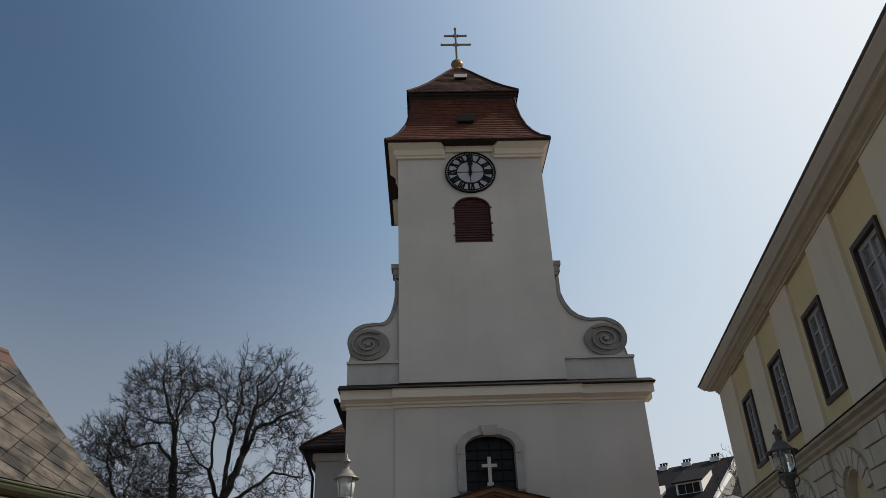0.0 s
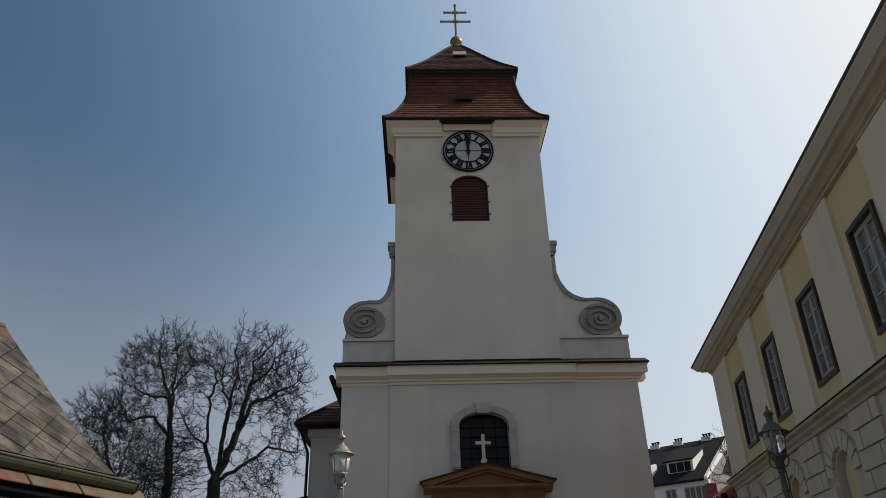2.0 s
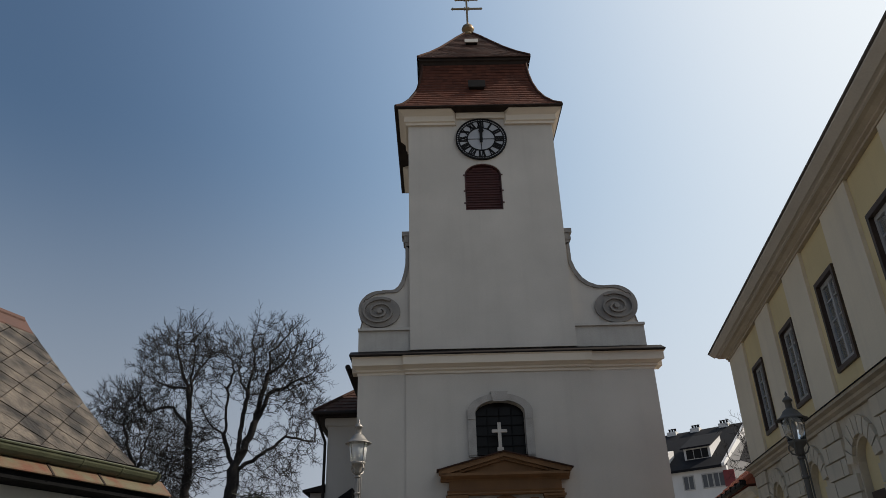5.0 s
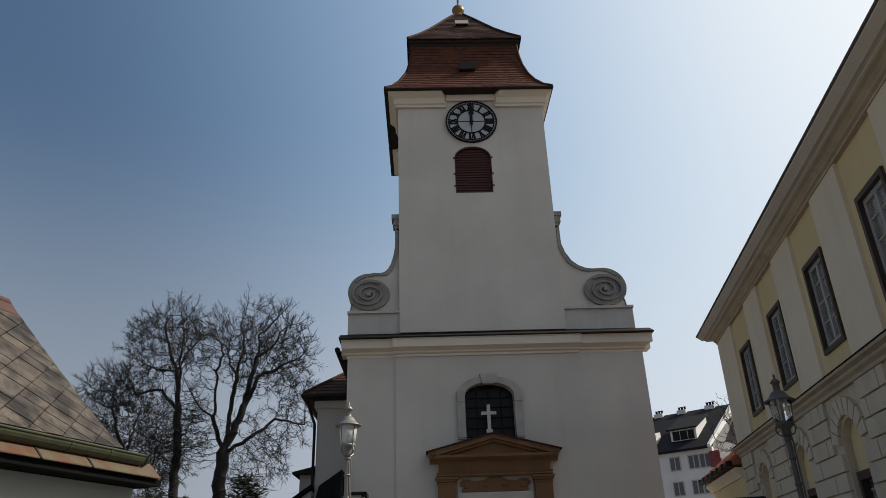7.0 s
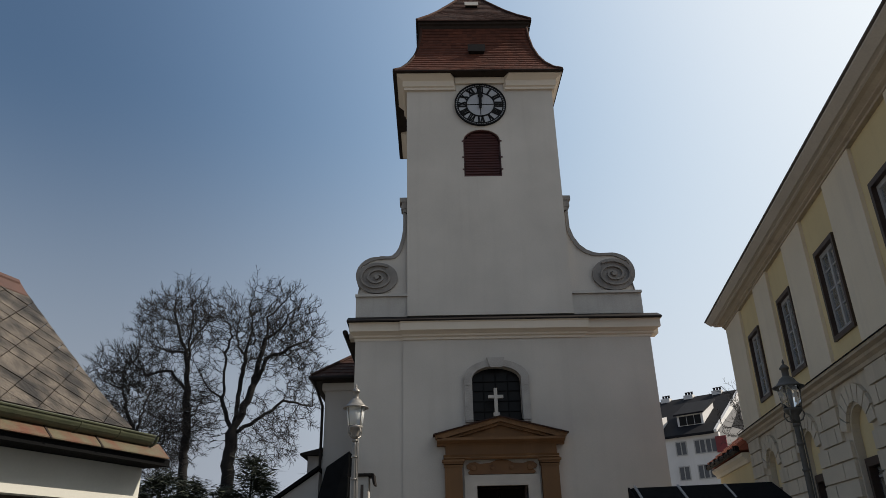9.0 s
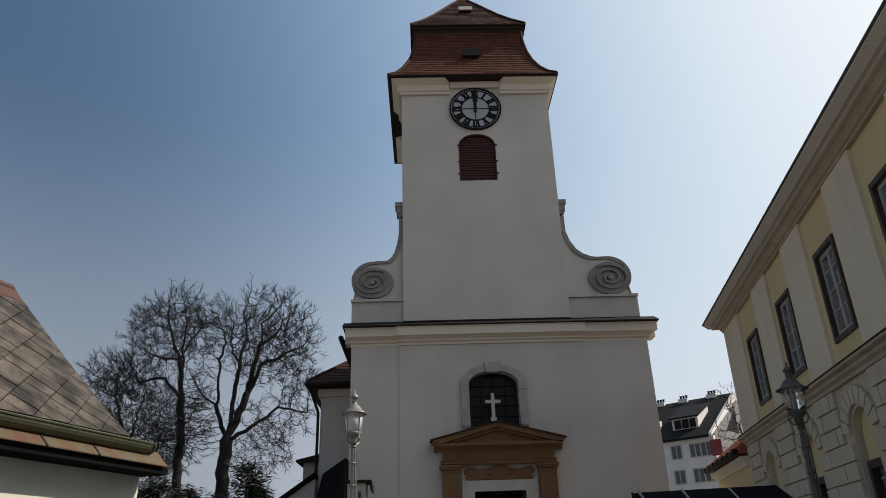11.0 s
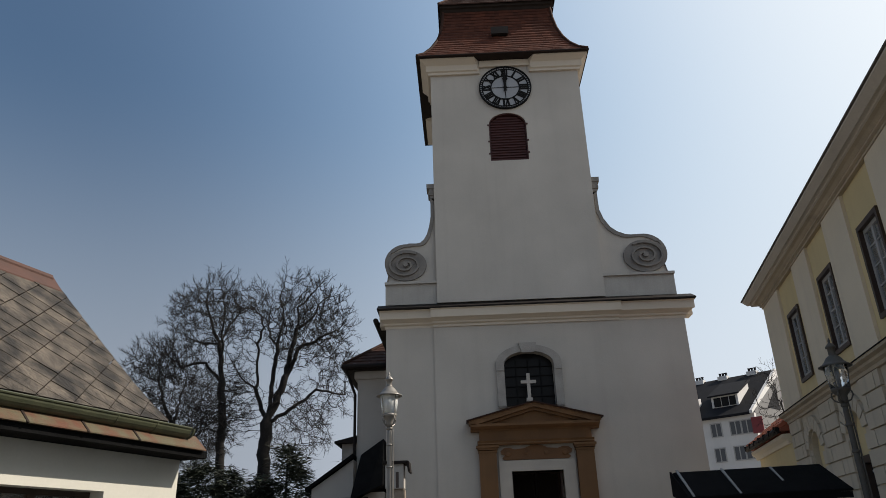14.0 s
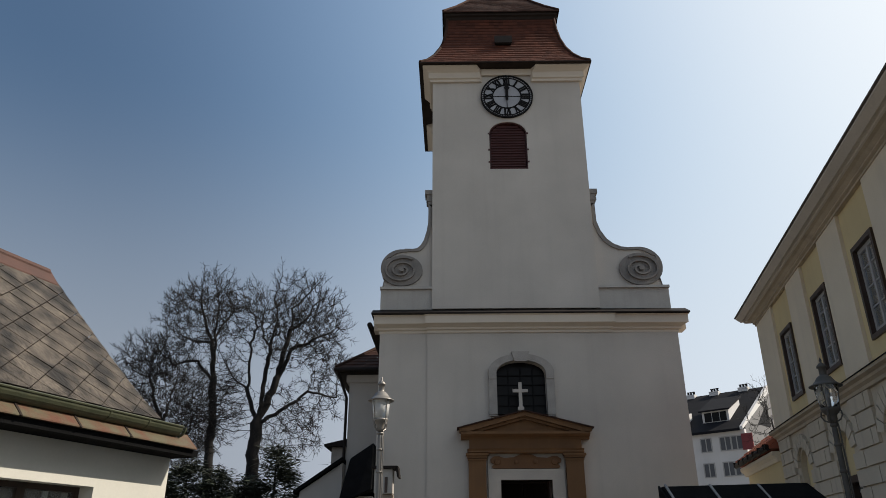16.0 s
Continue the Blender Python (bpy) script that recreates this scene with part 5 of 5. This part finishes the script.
# white mesh fence
fence = thing("mesh_fence", pose(-6.0, 19.0, 1.68), "galvanised mesh fence with rails and posts", "fence")
for x in (-7.9, -6.55, -5.0):
    bm = bmesh.new()
    tube(bm, [(x, 19.0, 1.68 - 0.05), (x, 19.0, 4.02)], 0.03, 8)
    local(fence, "fence_post", bm, FENCE)
for z in (3.92, 3.5):
    bm = bmesh.new()
    tube(bm, [(-7.9, 19.0, z), (-4.3, 19.0, z)], 0.018, 6)
    local(fence, "rail", bm, FENCE)
bm = bmesh.new()
for i in range(38):
    x = -7.9 + i * 0.095
    box(bm, x, x + 0.004, 18.995, 19.0, 1.68, 4.0)
    if i < 22:
        box(bm, -7.9, -4.3, 18.99, 18.995, 1.68 + i * 0.09, 1.68 + i * 0.09 + 0.006)
local(fence, "wire_mesh", bm, FENCE)

fence.matrix_world = pose(-6.035, 19, 0.0) @ Matrix.Diagonal((1.06, 1, 1, 1))

# ---- apartment block in the distance ----
FM = Matrix.Translation((32.0, 87.0, -8.5)) @ Matrix(((0.727, 0.686, 0, 0), (-0.686, 0.727, 0, 0), (0, 0, 1, 0), (0, 0, 0, 1)))
block = thing("apartment_block", FM, "white apartment block with a dark steep roof, dormer and chimneys", "apartment building")
FE, FR, FRUN = 23.5, 29.5, 9.6
part("front_wall", boxes((-24.0, 0.0, 0.0, 0.5, 0.0, FE)), FAR_WHITE, block)
part("gable_wall", prisms([(0.5, 0.0), (2 * FRUN, 0.0), (2 * FRUN, FE), (FRUN, FR), (0.5, FE + 0.3)], -0.5, 0.0, "x"), FAR_GABLE_SHADE, block)
part("roof", prisms([(-0.5, FE - 0.2), (-0.5, FE + 0.1), (FRUN, FR + 0.5), (2 * FRUN + 0.4, FE + 0.1), (2 * FRUN + 0.4, FE - 0.2), (FRUN, FR + 0.15)], -24.0, -0.3, "x"), FAR_ROOF, block)
part("verge", prisms([(-0.5, FE - 0.1), (-0.5, FE + 0.25), (FRUN, FR + 0.6), (2 * FRUN + 0.4, FE + 0.25), (2 * FRUN + 0.4, FE - 0.1), (FRUN, FR - 0.5)], -0.3, 0.05, "x"), FAR_WHITE, block, "white verge")
part("gable_window", prisms([(4.6, 24.6), (8.4, 24.6), (8.4, 27.6)], 0.0, 0.06, "x"), FAR_ROOF, block, "dark triangular gable window")


def far_window(x0, x1, z0, z1):
    w = part("window", boxes((x0 - 0.12, x0, -0.08, 0.02, z0 - 0.12, z1 + 0.12), (x1, x1 + 0.12, -0.08, 0.02, z0 - 0.12, z1 + 0.12), (x0, x1, -0.08, 0.02, z1, z1 + 0.12), (x0, x1, -0.08, 0.02, z0 - 0.12, z0)), SASH, block, "white-framed window")
    m = (x0 + x1) / 2
    part("pane", boxes((x0, x1, -0.03, -0.004, z0, z1)), FAR_PANE, w)
    part("mullion", boxes((m - 0.06, m + 0.06, -0.07, -0.031, z0, z1)), SASH, w)


for z in (21.3, 18.4, 15.4, 12.4):
    for x in (-4.7, -2.3, 0.0 - 0.9):
        far_window(x - 0.75, x + 0.45, z, z + 1.45)
part("red_shutter", boxes((-0.40, 0.9, -0.22, -0.10, 21.1, 22.95)), FAR_RED, block, "dark red panel beside the window")
d = part("dormer", prisms([(1.6, 24.8), (1.6, 26.3), (5.4, 28.2), (5.4, 26.0)], -5.6, -2.2, "x"), FAR_WHITE, block, "white dormer")
part("dormer_pane", boxes((-5.3, -4.4, 1.55, 1.6, 25.0, 26.1), (-4.3, -3.4, 1.55, 1.6, 25.0, 26.1), (-3.3, -2.5, 1.55, 1.6, 25.0, 26.1)), DARK_PANE, d)
part("dormer_roof", prisms([(1.2, 26.2), (1.2, 26.4), (5.6, 28.5), (5.6, 28.3)], -5.9, -1.9, "x"), FAR_ROOF, d)
part("roof_terrace_cut", prisms([(0.6, 24.3), (0.6, 26.0), (3.0, 26.6), (3.0, 25.5)], -10.5, -7.6, "x"), FAR_WHITE, block, "white terrace cheek")
for x in (-11.0, -7.6, -3.6):
    ch = part("chimney", boxes((x, x + 1.3, FRUN - 0.5, FRUN + 0.4, FR - 0.4, FR + 0.75)), FAR_WHITE, block, "white chimney stack", bevel=0.05)
    for k in range(3):
        bm = bmesh.new()
        lathe(bm, [(0.16, 0), (0.14, 0.35), (0.2, 0.38), (0.2, 0.45)], 10)
        pot = part("chimney_pot", bm, FAR_ROOF, ch)
        pot.location = (x + 0.25 + 0.4 * k, FRUN, FR + 0.75)


# ---- trees ----
def grow(seed, base, trunk, blobs, count, step, reach, kill, rounds):
    """Branch nodes that grow from a trunk towards points scattered in rounded crowns. Returns places and parents."""
    rng = np.random.default_rng(seed)
    pts = []
    for (cx, cy, cz), (rx, ry, rz), share in blobs:
        n = int(count * share)
        u = rng.normal(size=(n, 3))
        u /= np.linalg.norm(u, axis=1)[:, None]
        r = 0.93 * rng.random(n) ** 0.40
        pts.append(np.array([cx, cy, cz]) + u * r[:, None] * np.array([rx, ry, rz]) * (1 + 0.10 * rng.normal(size=n))[:, None])
    goal = np.vstack(pts)
    nodes, par = [np.array(base, float)], [-1]
    for line in trunk:
        start = min(range(len(nodes)), key=lambda i: np.linalg.norm(nodes[i] - np.array(line[0])))
        last = start
        for a, b in zip(line, line[1:]):
            a, b = np.array(a, float), np.array(b, float)
            k = max(1, int(np.linalg.norm(b - a) / step))
            for j in range(1, k + 1):
                nodes.append(a + (b - a) * j / k + rng.normal(size=3) * step * 0.13)
                par.append(last)
                last = len(nodes) - 1
    for _ in range(rounds):
        P = np.array(nodes)
        best = np.full(len(goal), 1e9)
        near = np.zeros(len(goal), int)
        for s in range(0, len(P), 400):
            d = np.linalg.norm(goal[:, None, :] - P[None, s:s + 400, :], axis=2)
            j = d.argmin(1)
            v = d[np.arange(len(goal)), j]
            take = v < best
            best[take], near[take] = v[take], j[take] + s
        live = best < reach
        if not live.any():
            break
        sums = {}
        for g in np.nonzero(live)[0]:
            v = goal[g] - P[near[g]]
            sums.setdefault(near[g], []).append(v / (np.linalg.norm(v) + 1e-9))
        grown = 0
        for i, vs in sums.items():
            v = np.mean(vs, axis=0) + rng.normal(size=3) * 0.16 + np.array([0, 0, 0.05])
            v /= np.linalg.norm(v) + 1e-9
            nodes.append(P[i] + v * step)
            par.append(int(i))
            grown += 1
        goal = goal[best > kill]
        if not len(goal) or len(nodes) > 9000:
            break
    return np.array(nodes), np.array(par)


def bare_tree(name, label, seed, base, trunk, blobs, count=1500, girth=0.42, step=0.23, reach=2.4, kill=0.43, rounds=90, twigs=4):
    rng = np.random.default_rng(seed + 100)
    P, par = grow(seed, base, trunk, blobs, count, step, reach, kill, rounds)
    n = len(P)
    load = np.zeros(n)
    kids = np.zeros(n, int)
    for i in range(n - 1, 0, -1):
        if kids[i] == 0:
            load[i] += 1.0
        load[par[i]] += load[i]
        kids[par[i]] += 1
    rad = girth * (load / load.max()) ** 0.6
    rad = np.maximum(rad, 0.018)
    tree = thing(name, pose(*base), label, "tree", "bare trees")
    verts, faces, trunk_v, trunk_f = [], [], [], []

    def seg(a, b, ra, rb, sides, V, F):
        t = b - a
        ln = np.linalg.norm(t)
        if ln < 1e-6:
            return
        t = t / ln
        s = np.cross(t, [0.31, 0.2, 0.93] if abs(t[2]) < 0.9 else [1, 0.1, 0])
        s /= np.linalg.norm(s)
        u = np.cross(s, t)
        o = len(V)
        for c, r in ((a, ra), (b + t * rb * 0.3, rb)):
            for k in range(sides):
                w = 2 * math.pi * k / sides
                V.append(c + r * (math.cos(w) * s + math.sin(w) * u))
        for k in range(sides):
            F.append((o + k, o + (k + 1) % sides, o + sides + (k + 1) % sides, o + sides + k))

    for i in range(1, n):
        a, b = P[par[i]], P[i]
        ra, rb = min(rad[par[i]], rad[i] * 1.5), rad[i]
        big = rad[i] > 0.10
        seg(a, b, ra, rb, 8 if big else (5 if rad[i] > 0.035 else 3), trunk_v if big else verts, trunk_f if big else faces)
    # shoots that fan outwards from the thinner branches, each with twigs of its own
    mid = np.array([np.average([b[0][k] for b in blobs], weights=[b[2] for b in blobs]) for k in range(3)]) - np.array([0, 0, 1.5])

    def shoot(p, v, r, length, level):
        out = (p - mid) / (np.linalg.norm(p - mid) + 1e-9)
        bits = 4 if level else 3
        curl = rng.normal(size=3) * 0.22
        for k in range(bits):
            v = v + out * 0.14 + np.array([0, 0, 0.10]) + curl + rng.normal(size=3) * 0.10
            v /= np.linalg.norm(v)
            q = p + v * length / bits
            seg(p, q, r, r * 0.84, 3, verts, faces)
            p, r = q, r * 0.84
            if level:
                for _ in range(twigs - 2 if k < 2 else twigs - 1):
                    w = rng.normal(size=3)
                    w -= v * w.dot(v)
                    w /= np.linalg.norm(w) + 1e-9
                    shoot(p, v * 0.75 + w * 0.65, 0.0108, length * rng.uniform(0.3, 0.55), 0)

    for i in range(1, n):
        if rad[i] > 0.075:
            continue
        v0 = P[i] - P[par[i]]
        v0 = v0 / (np.linalg.norm(v0) + 1e-9)
        for _ in range(2 if kids[i] == 0 else 1):
            w = rng.normal(size=3)
            w -= v0 * w.dot(v0)
            w /= np.linalg.norm(w) + 1e-9
            shoot(P[i], v0 * (1.0 if kids[i] == 0 else 0.6) + w * 0.6, min(rad[i], 0.015), rng.uniform(0.45, 0.95), 1)
    off = np.array(base)
    for nm, V, F in (("trunk", trunk_v, trunk_f), ("crown", verts, faces)):
        me = bpy.data.meshes.new(nm)
        me.from_pydata([tuple(np.array(v) - off) for v in V], [], F)
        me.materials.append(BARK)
        for f in me.polygons:
            f.use_smooth = nm == "trunk"
        ob = new(nm, me)
        ob.parent = tree
        if nm == "crown":
            tagged(ob, "fine bare twigs", kind="stuff")
    return tree


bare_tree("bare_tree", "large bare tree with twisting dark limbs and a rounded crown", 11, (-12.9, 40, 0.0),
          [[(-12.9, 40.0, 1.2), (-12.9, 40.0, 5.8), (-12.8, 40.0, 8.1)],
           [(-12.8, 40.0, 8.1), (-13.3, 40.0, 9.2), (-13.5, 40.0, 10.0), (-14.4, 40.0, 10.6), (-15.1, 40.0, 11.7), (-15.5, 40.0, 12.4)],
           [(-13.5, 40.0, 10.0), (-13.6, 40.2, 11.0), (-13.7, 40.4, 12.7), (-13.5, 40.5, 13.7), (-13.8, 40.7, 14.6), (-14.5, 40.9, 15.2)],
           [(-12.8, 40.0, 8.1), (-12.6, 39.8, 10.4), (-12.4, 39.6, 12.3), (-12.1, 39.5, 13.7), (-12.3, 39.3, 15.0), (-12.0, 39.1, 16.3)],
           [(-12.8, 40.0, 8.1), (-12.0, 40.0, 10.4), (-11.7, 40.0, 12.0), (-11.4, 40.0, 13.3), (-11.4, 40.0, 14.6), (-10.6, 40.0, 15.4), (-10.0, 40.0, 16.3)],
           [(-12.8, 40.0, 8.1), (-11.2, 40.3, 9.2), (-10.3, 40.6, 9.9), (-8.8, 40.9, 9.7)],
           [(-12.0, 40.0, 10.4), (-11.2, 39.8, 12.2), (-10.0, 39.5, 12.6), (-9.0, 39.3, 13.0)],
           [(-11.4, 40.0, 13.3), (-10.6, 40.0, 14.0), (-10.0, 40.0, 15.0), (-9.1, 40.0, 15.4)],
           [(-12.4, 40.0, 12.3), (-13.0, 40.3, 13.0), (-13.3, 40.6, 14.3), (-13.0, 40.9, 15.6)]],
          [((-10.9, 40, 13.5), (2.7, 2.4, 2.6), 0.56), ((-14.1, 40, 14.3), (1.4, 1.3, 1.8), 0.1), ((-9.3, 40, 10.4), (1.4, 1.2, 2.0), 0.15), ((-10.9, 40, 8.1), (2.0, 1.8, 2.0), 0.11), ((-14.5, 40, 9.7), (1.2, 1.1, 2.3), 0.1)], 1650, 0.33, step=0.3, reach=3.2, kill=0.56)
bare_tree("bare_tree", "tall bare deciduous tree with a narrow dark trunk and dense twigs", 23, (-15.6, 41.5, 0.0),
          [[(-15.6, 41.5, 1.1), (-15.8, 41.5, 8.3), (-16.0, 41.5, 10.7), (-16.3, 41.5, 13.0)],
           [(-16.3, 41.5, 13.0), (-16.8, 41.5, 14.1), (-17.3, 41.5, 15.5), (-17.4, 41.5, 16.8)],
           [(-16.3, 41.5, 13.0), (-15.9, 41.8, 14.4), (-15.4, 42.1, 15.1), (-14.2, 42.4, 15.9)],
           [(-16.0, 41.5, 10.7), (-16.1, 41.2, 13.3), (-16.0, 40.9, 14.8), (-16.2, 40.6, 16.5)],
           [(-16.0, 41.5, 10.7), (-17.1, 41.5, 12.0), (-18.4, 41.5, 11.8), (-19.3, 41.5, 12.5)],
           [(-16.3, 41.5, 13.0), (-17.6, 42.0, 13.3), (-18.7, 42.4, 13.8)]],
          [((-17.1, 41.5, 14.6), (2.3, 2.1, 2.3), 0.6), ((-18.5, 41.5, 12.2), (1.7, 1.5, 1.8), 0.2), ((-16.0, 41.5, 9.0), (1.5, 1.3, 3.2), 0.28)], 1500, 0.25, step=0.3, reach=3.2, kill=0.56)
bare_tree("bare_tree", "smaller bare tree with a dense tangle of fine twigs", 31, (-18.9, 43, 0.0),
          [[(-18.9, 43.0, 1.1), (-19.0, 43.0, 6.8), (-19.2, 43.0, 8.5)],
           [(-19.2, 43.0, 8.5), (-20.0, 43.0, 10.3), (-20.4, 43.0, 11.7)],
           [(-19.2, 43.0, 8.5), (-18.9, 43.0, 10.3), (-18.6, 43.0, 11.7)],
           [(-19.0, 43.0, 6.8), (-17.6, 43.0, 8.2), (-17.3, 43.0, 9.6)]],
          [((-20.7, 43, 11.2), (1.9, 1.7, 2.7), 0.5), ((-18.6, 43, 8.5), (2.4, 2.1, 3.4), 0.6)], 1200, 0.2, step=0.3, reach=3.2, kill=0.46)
bare_tree("bare_tree", "slender bare tree with pale hanging twigs beside the far block", 47, (17.6, 46, 0.0),
          [[(17.6, 46, 0.0), (17.6, 46, 5.6), (17.5, 46, 9.2)]],
          [((17.2, 46, 8.2), (1.6, 1.6, 3.8), 1.0)], 90, 0.08, kill=0.8, twigs=3)


def conifer(label, seed, base, height, spread):
    """Dark evergreen: trunk and rows of drooping needle sprays."""
    rng = random.Random(seed)
    tree = thing("conifer", pose(*base), label, "tree", "conifers")
    b = bmesh.new()
    tube(b, [(0, 0, 0), (0, 0, height * 0.5), (0, 0, height * 0.97)], [0.16, 0.10, 0.02], 7)
    part("trunk", b, BARK, tree)
    V, F = [], []
    clumps = []
    for i in range(90):
        k = rng.random() ** 0.75
        r = spread * (1 - k) ** 0.6 * rng.uniform(0.45, 1.1)
        a = rng.uniform(0, 6.283)
        clumps.append((r * math.cos(a), r * math.sin(a), height * (0.2 + 0.78 * k) + rng.uniform(-0.2, 0.2), a))
    for i in range(4200):
        cx, cy, cz, a = clumps[i % 90]
        c = Vector((cx + rng.gauss(0, 0.30), cy + rng.gauss(0, 0.30), cz + rng.gauss(0, 0.16)))
        d = Vector((math.cos(a + rng.uniform(-0.7, 0.7)), math.sin(a + rng.uniform(-0.7, 0.7)), rng.uniform(-0.4, 0.5))).normalized()
        s = d.cross(Vector((rng.uniform(-1, 1), rng.uniform(-1, 1), 1))).normalized()
        ln, w = rng.uniform(0.25, 0.55), rng.uniform(0.025, 0.055)
        o = len(V)
        V += [tuple(c - s * w), tuple(c + s * w), tuple(c + d * ln)]
        F.append((o, o + 1, o + 2))
    me = bpy.data.meshes.new("crown")
    me.from_pydata(V, [], F)
    me.materials.append(CONIFER)
    ob = new("crown", me)
    ob.parent = tree
    return tree


for i, (x, y, h, s) in enumerate(((-11.0, 37.5, 6.8, 2), (-15.7, 38.5, 6.2, 2.2), (-17.0, 38, 5.5, 2.2), (-13.9, 38, 5.7, 1.9), (-9.6, 39, 4.8, 1.5), (-12.4, 37.2, 5.2, 2), (-18.7, 38.5, 5.4, 2), (-7.3, 35.5, 5.7, 1.1))):
    conifer("dark evergreen conifer below the bare trees", 60 + i, (x, y, 0.0), h * 0.95, s * 0.82)

# ---- slates of the cottage roof, one by one, laid on the slant ----
slope_len = RUN / math.cos(PITCH)
SU, SV = Vector((0.221, -0.154)), Vector((0.120, 0.112))


def cut(poly, f):
    """Keep the part of a polygon where f is not negative."""
    out = []
    for p, q in zip(poly, poly[1:] + poly[:1]):
        da, db = f(p), f(q)
        if da >= 0:
            out.append(p)
        if (da >= 0) != (db >= 0):
            out.append(p.lerp(q, da / (da - db)))
    return out


def slate_mesh(poly):
    """A thin slate whose lower tip stands proud of the course below."""
    b = bmesh.new()
    low = -0.16
    lo = [b.verts.new((p.x, p.y, 0.012 - 0.035 * (p.y - low))) for p in poly]
    hi = [b.verts.new((p.x, p.y, 0.038 - 0.035 * (p.y - low))) for p in poly]
    n = len(poly)
    b.faces.new(hi)
    for i in range(n):
        b.faces.new((lo[i], lo[(i + 1) % n], hi[(i + 1) % n], hi[i]))
    me = bpy.data.meshes.new("slate")
    b.to_mesh(me)
    b.free()
    me.materials.append(SLATE)
    return me


g = 0.975
rhomb = [Vector((0, 0)), SU * g, SU * g + SV * 1.25, SV * 1.25]
whole = slate_mesh(rhomb)
hip_at = lambda y: hip_bow(min(1.0, max(0.0, y / slope_len)))
rng = random.Random(5)
ca, sa = math.cos(PITCH), math.sin(PITCH)
tilt = Matrix(((1, 0, 0, 0), (0, ca, -sa, 0), (0, sa, ca, 0), (0, 0, 0, 1)))
for i in range(-34, 16):
    for j in range(-40, 40):
        o = SU * i + SV * j
        if not (-3.4 < o.x < 0.3 and -0.35 < o.y < slope_len + 0.2):
            continue
        tests = (lambda p: hip_at(p.y + o.y) - (p.x + o.x), lambda p: p.y + o.y + 0.03, lambda p: slope_len - (p.y + o.y))
        poly = rhomb
        for f in tests:
            if any(f(p) < 0 for p in poly):
                poly = cut(poly, f)
            if len(poly) < 3:
                break
        if len(poly) < 3:
            continue
        ob = new("slate", whole if poly is rhomb else slate_mesh(poly))
        ob.parent = cottage
        ob.matrix_local = Matrix.Translation((0, 0, EZ)) @ tilt @ Matrix.Translation((o.x, o.y, rng.uniform(0, 0.004)))

# ---- rusticated blocks of the yellow house ----
for r in range(12):
    z0 = 0.62 + r * 0.30
    z1 = z0 + 0.268
    edges = [HL] + [e for c in GRD for e in (c - 0.47, c + 0.47)] + [HE]
    for a, b in zip(edges[::2], edges[1::2]):
        near_arch = z1 > 3.36
        a2 = a if a == HL else a + (0.30 if near_arch else 0.0)
        b2 = b if b == HE else b - (0.30 if near_arch else 0.0)
        mid = (a2 + b2) / 2 + (0.28 if r % 2 else -0.28)
        for p, q in ((a2, mid), (mid, b2)):
            part("block", boxes((p + 0.016, q - 0.016, -0.028, 0.03, z0, z1)), HOUSE_LOW, house, bevel=0.012)
for c in GRD:
    for k in range(9):
        a0, a1 = math.radians(6 + k * 18.7), math.radians(6 + (k + 1) * 18.7 - 2.6)
        quad = [(c + q * math.cos(a), 3.36 + q * math.sin(a)) for q, a in ((0.47, a0), (0.76, a0), (0.76, a1), (0.47, a1))]
        quad = [(u, min(v, 4.17)) for u, v in quad]
        part("voussoir", prisms(quad, -0.033, 0.03), HOUSE_LOW, house)
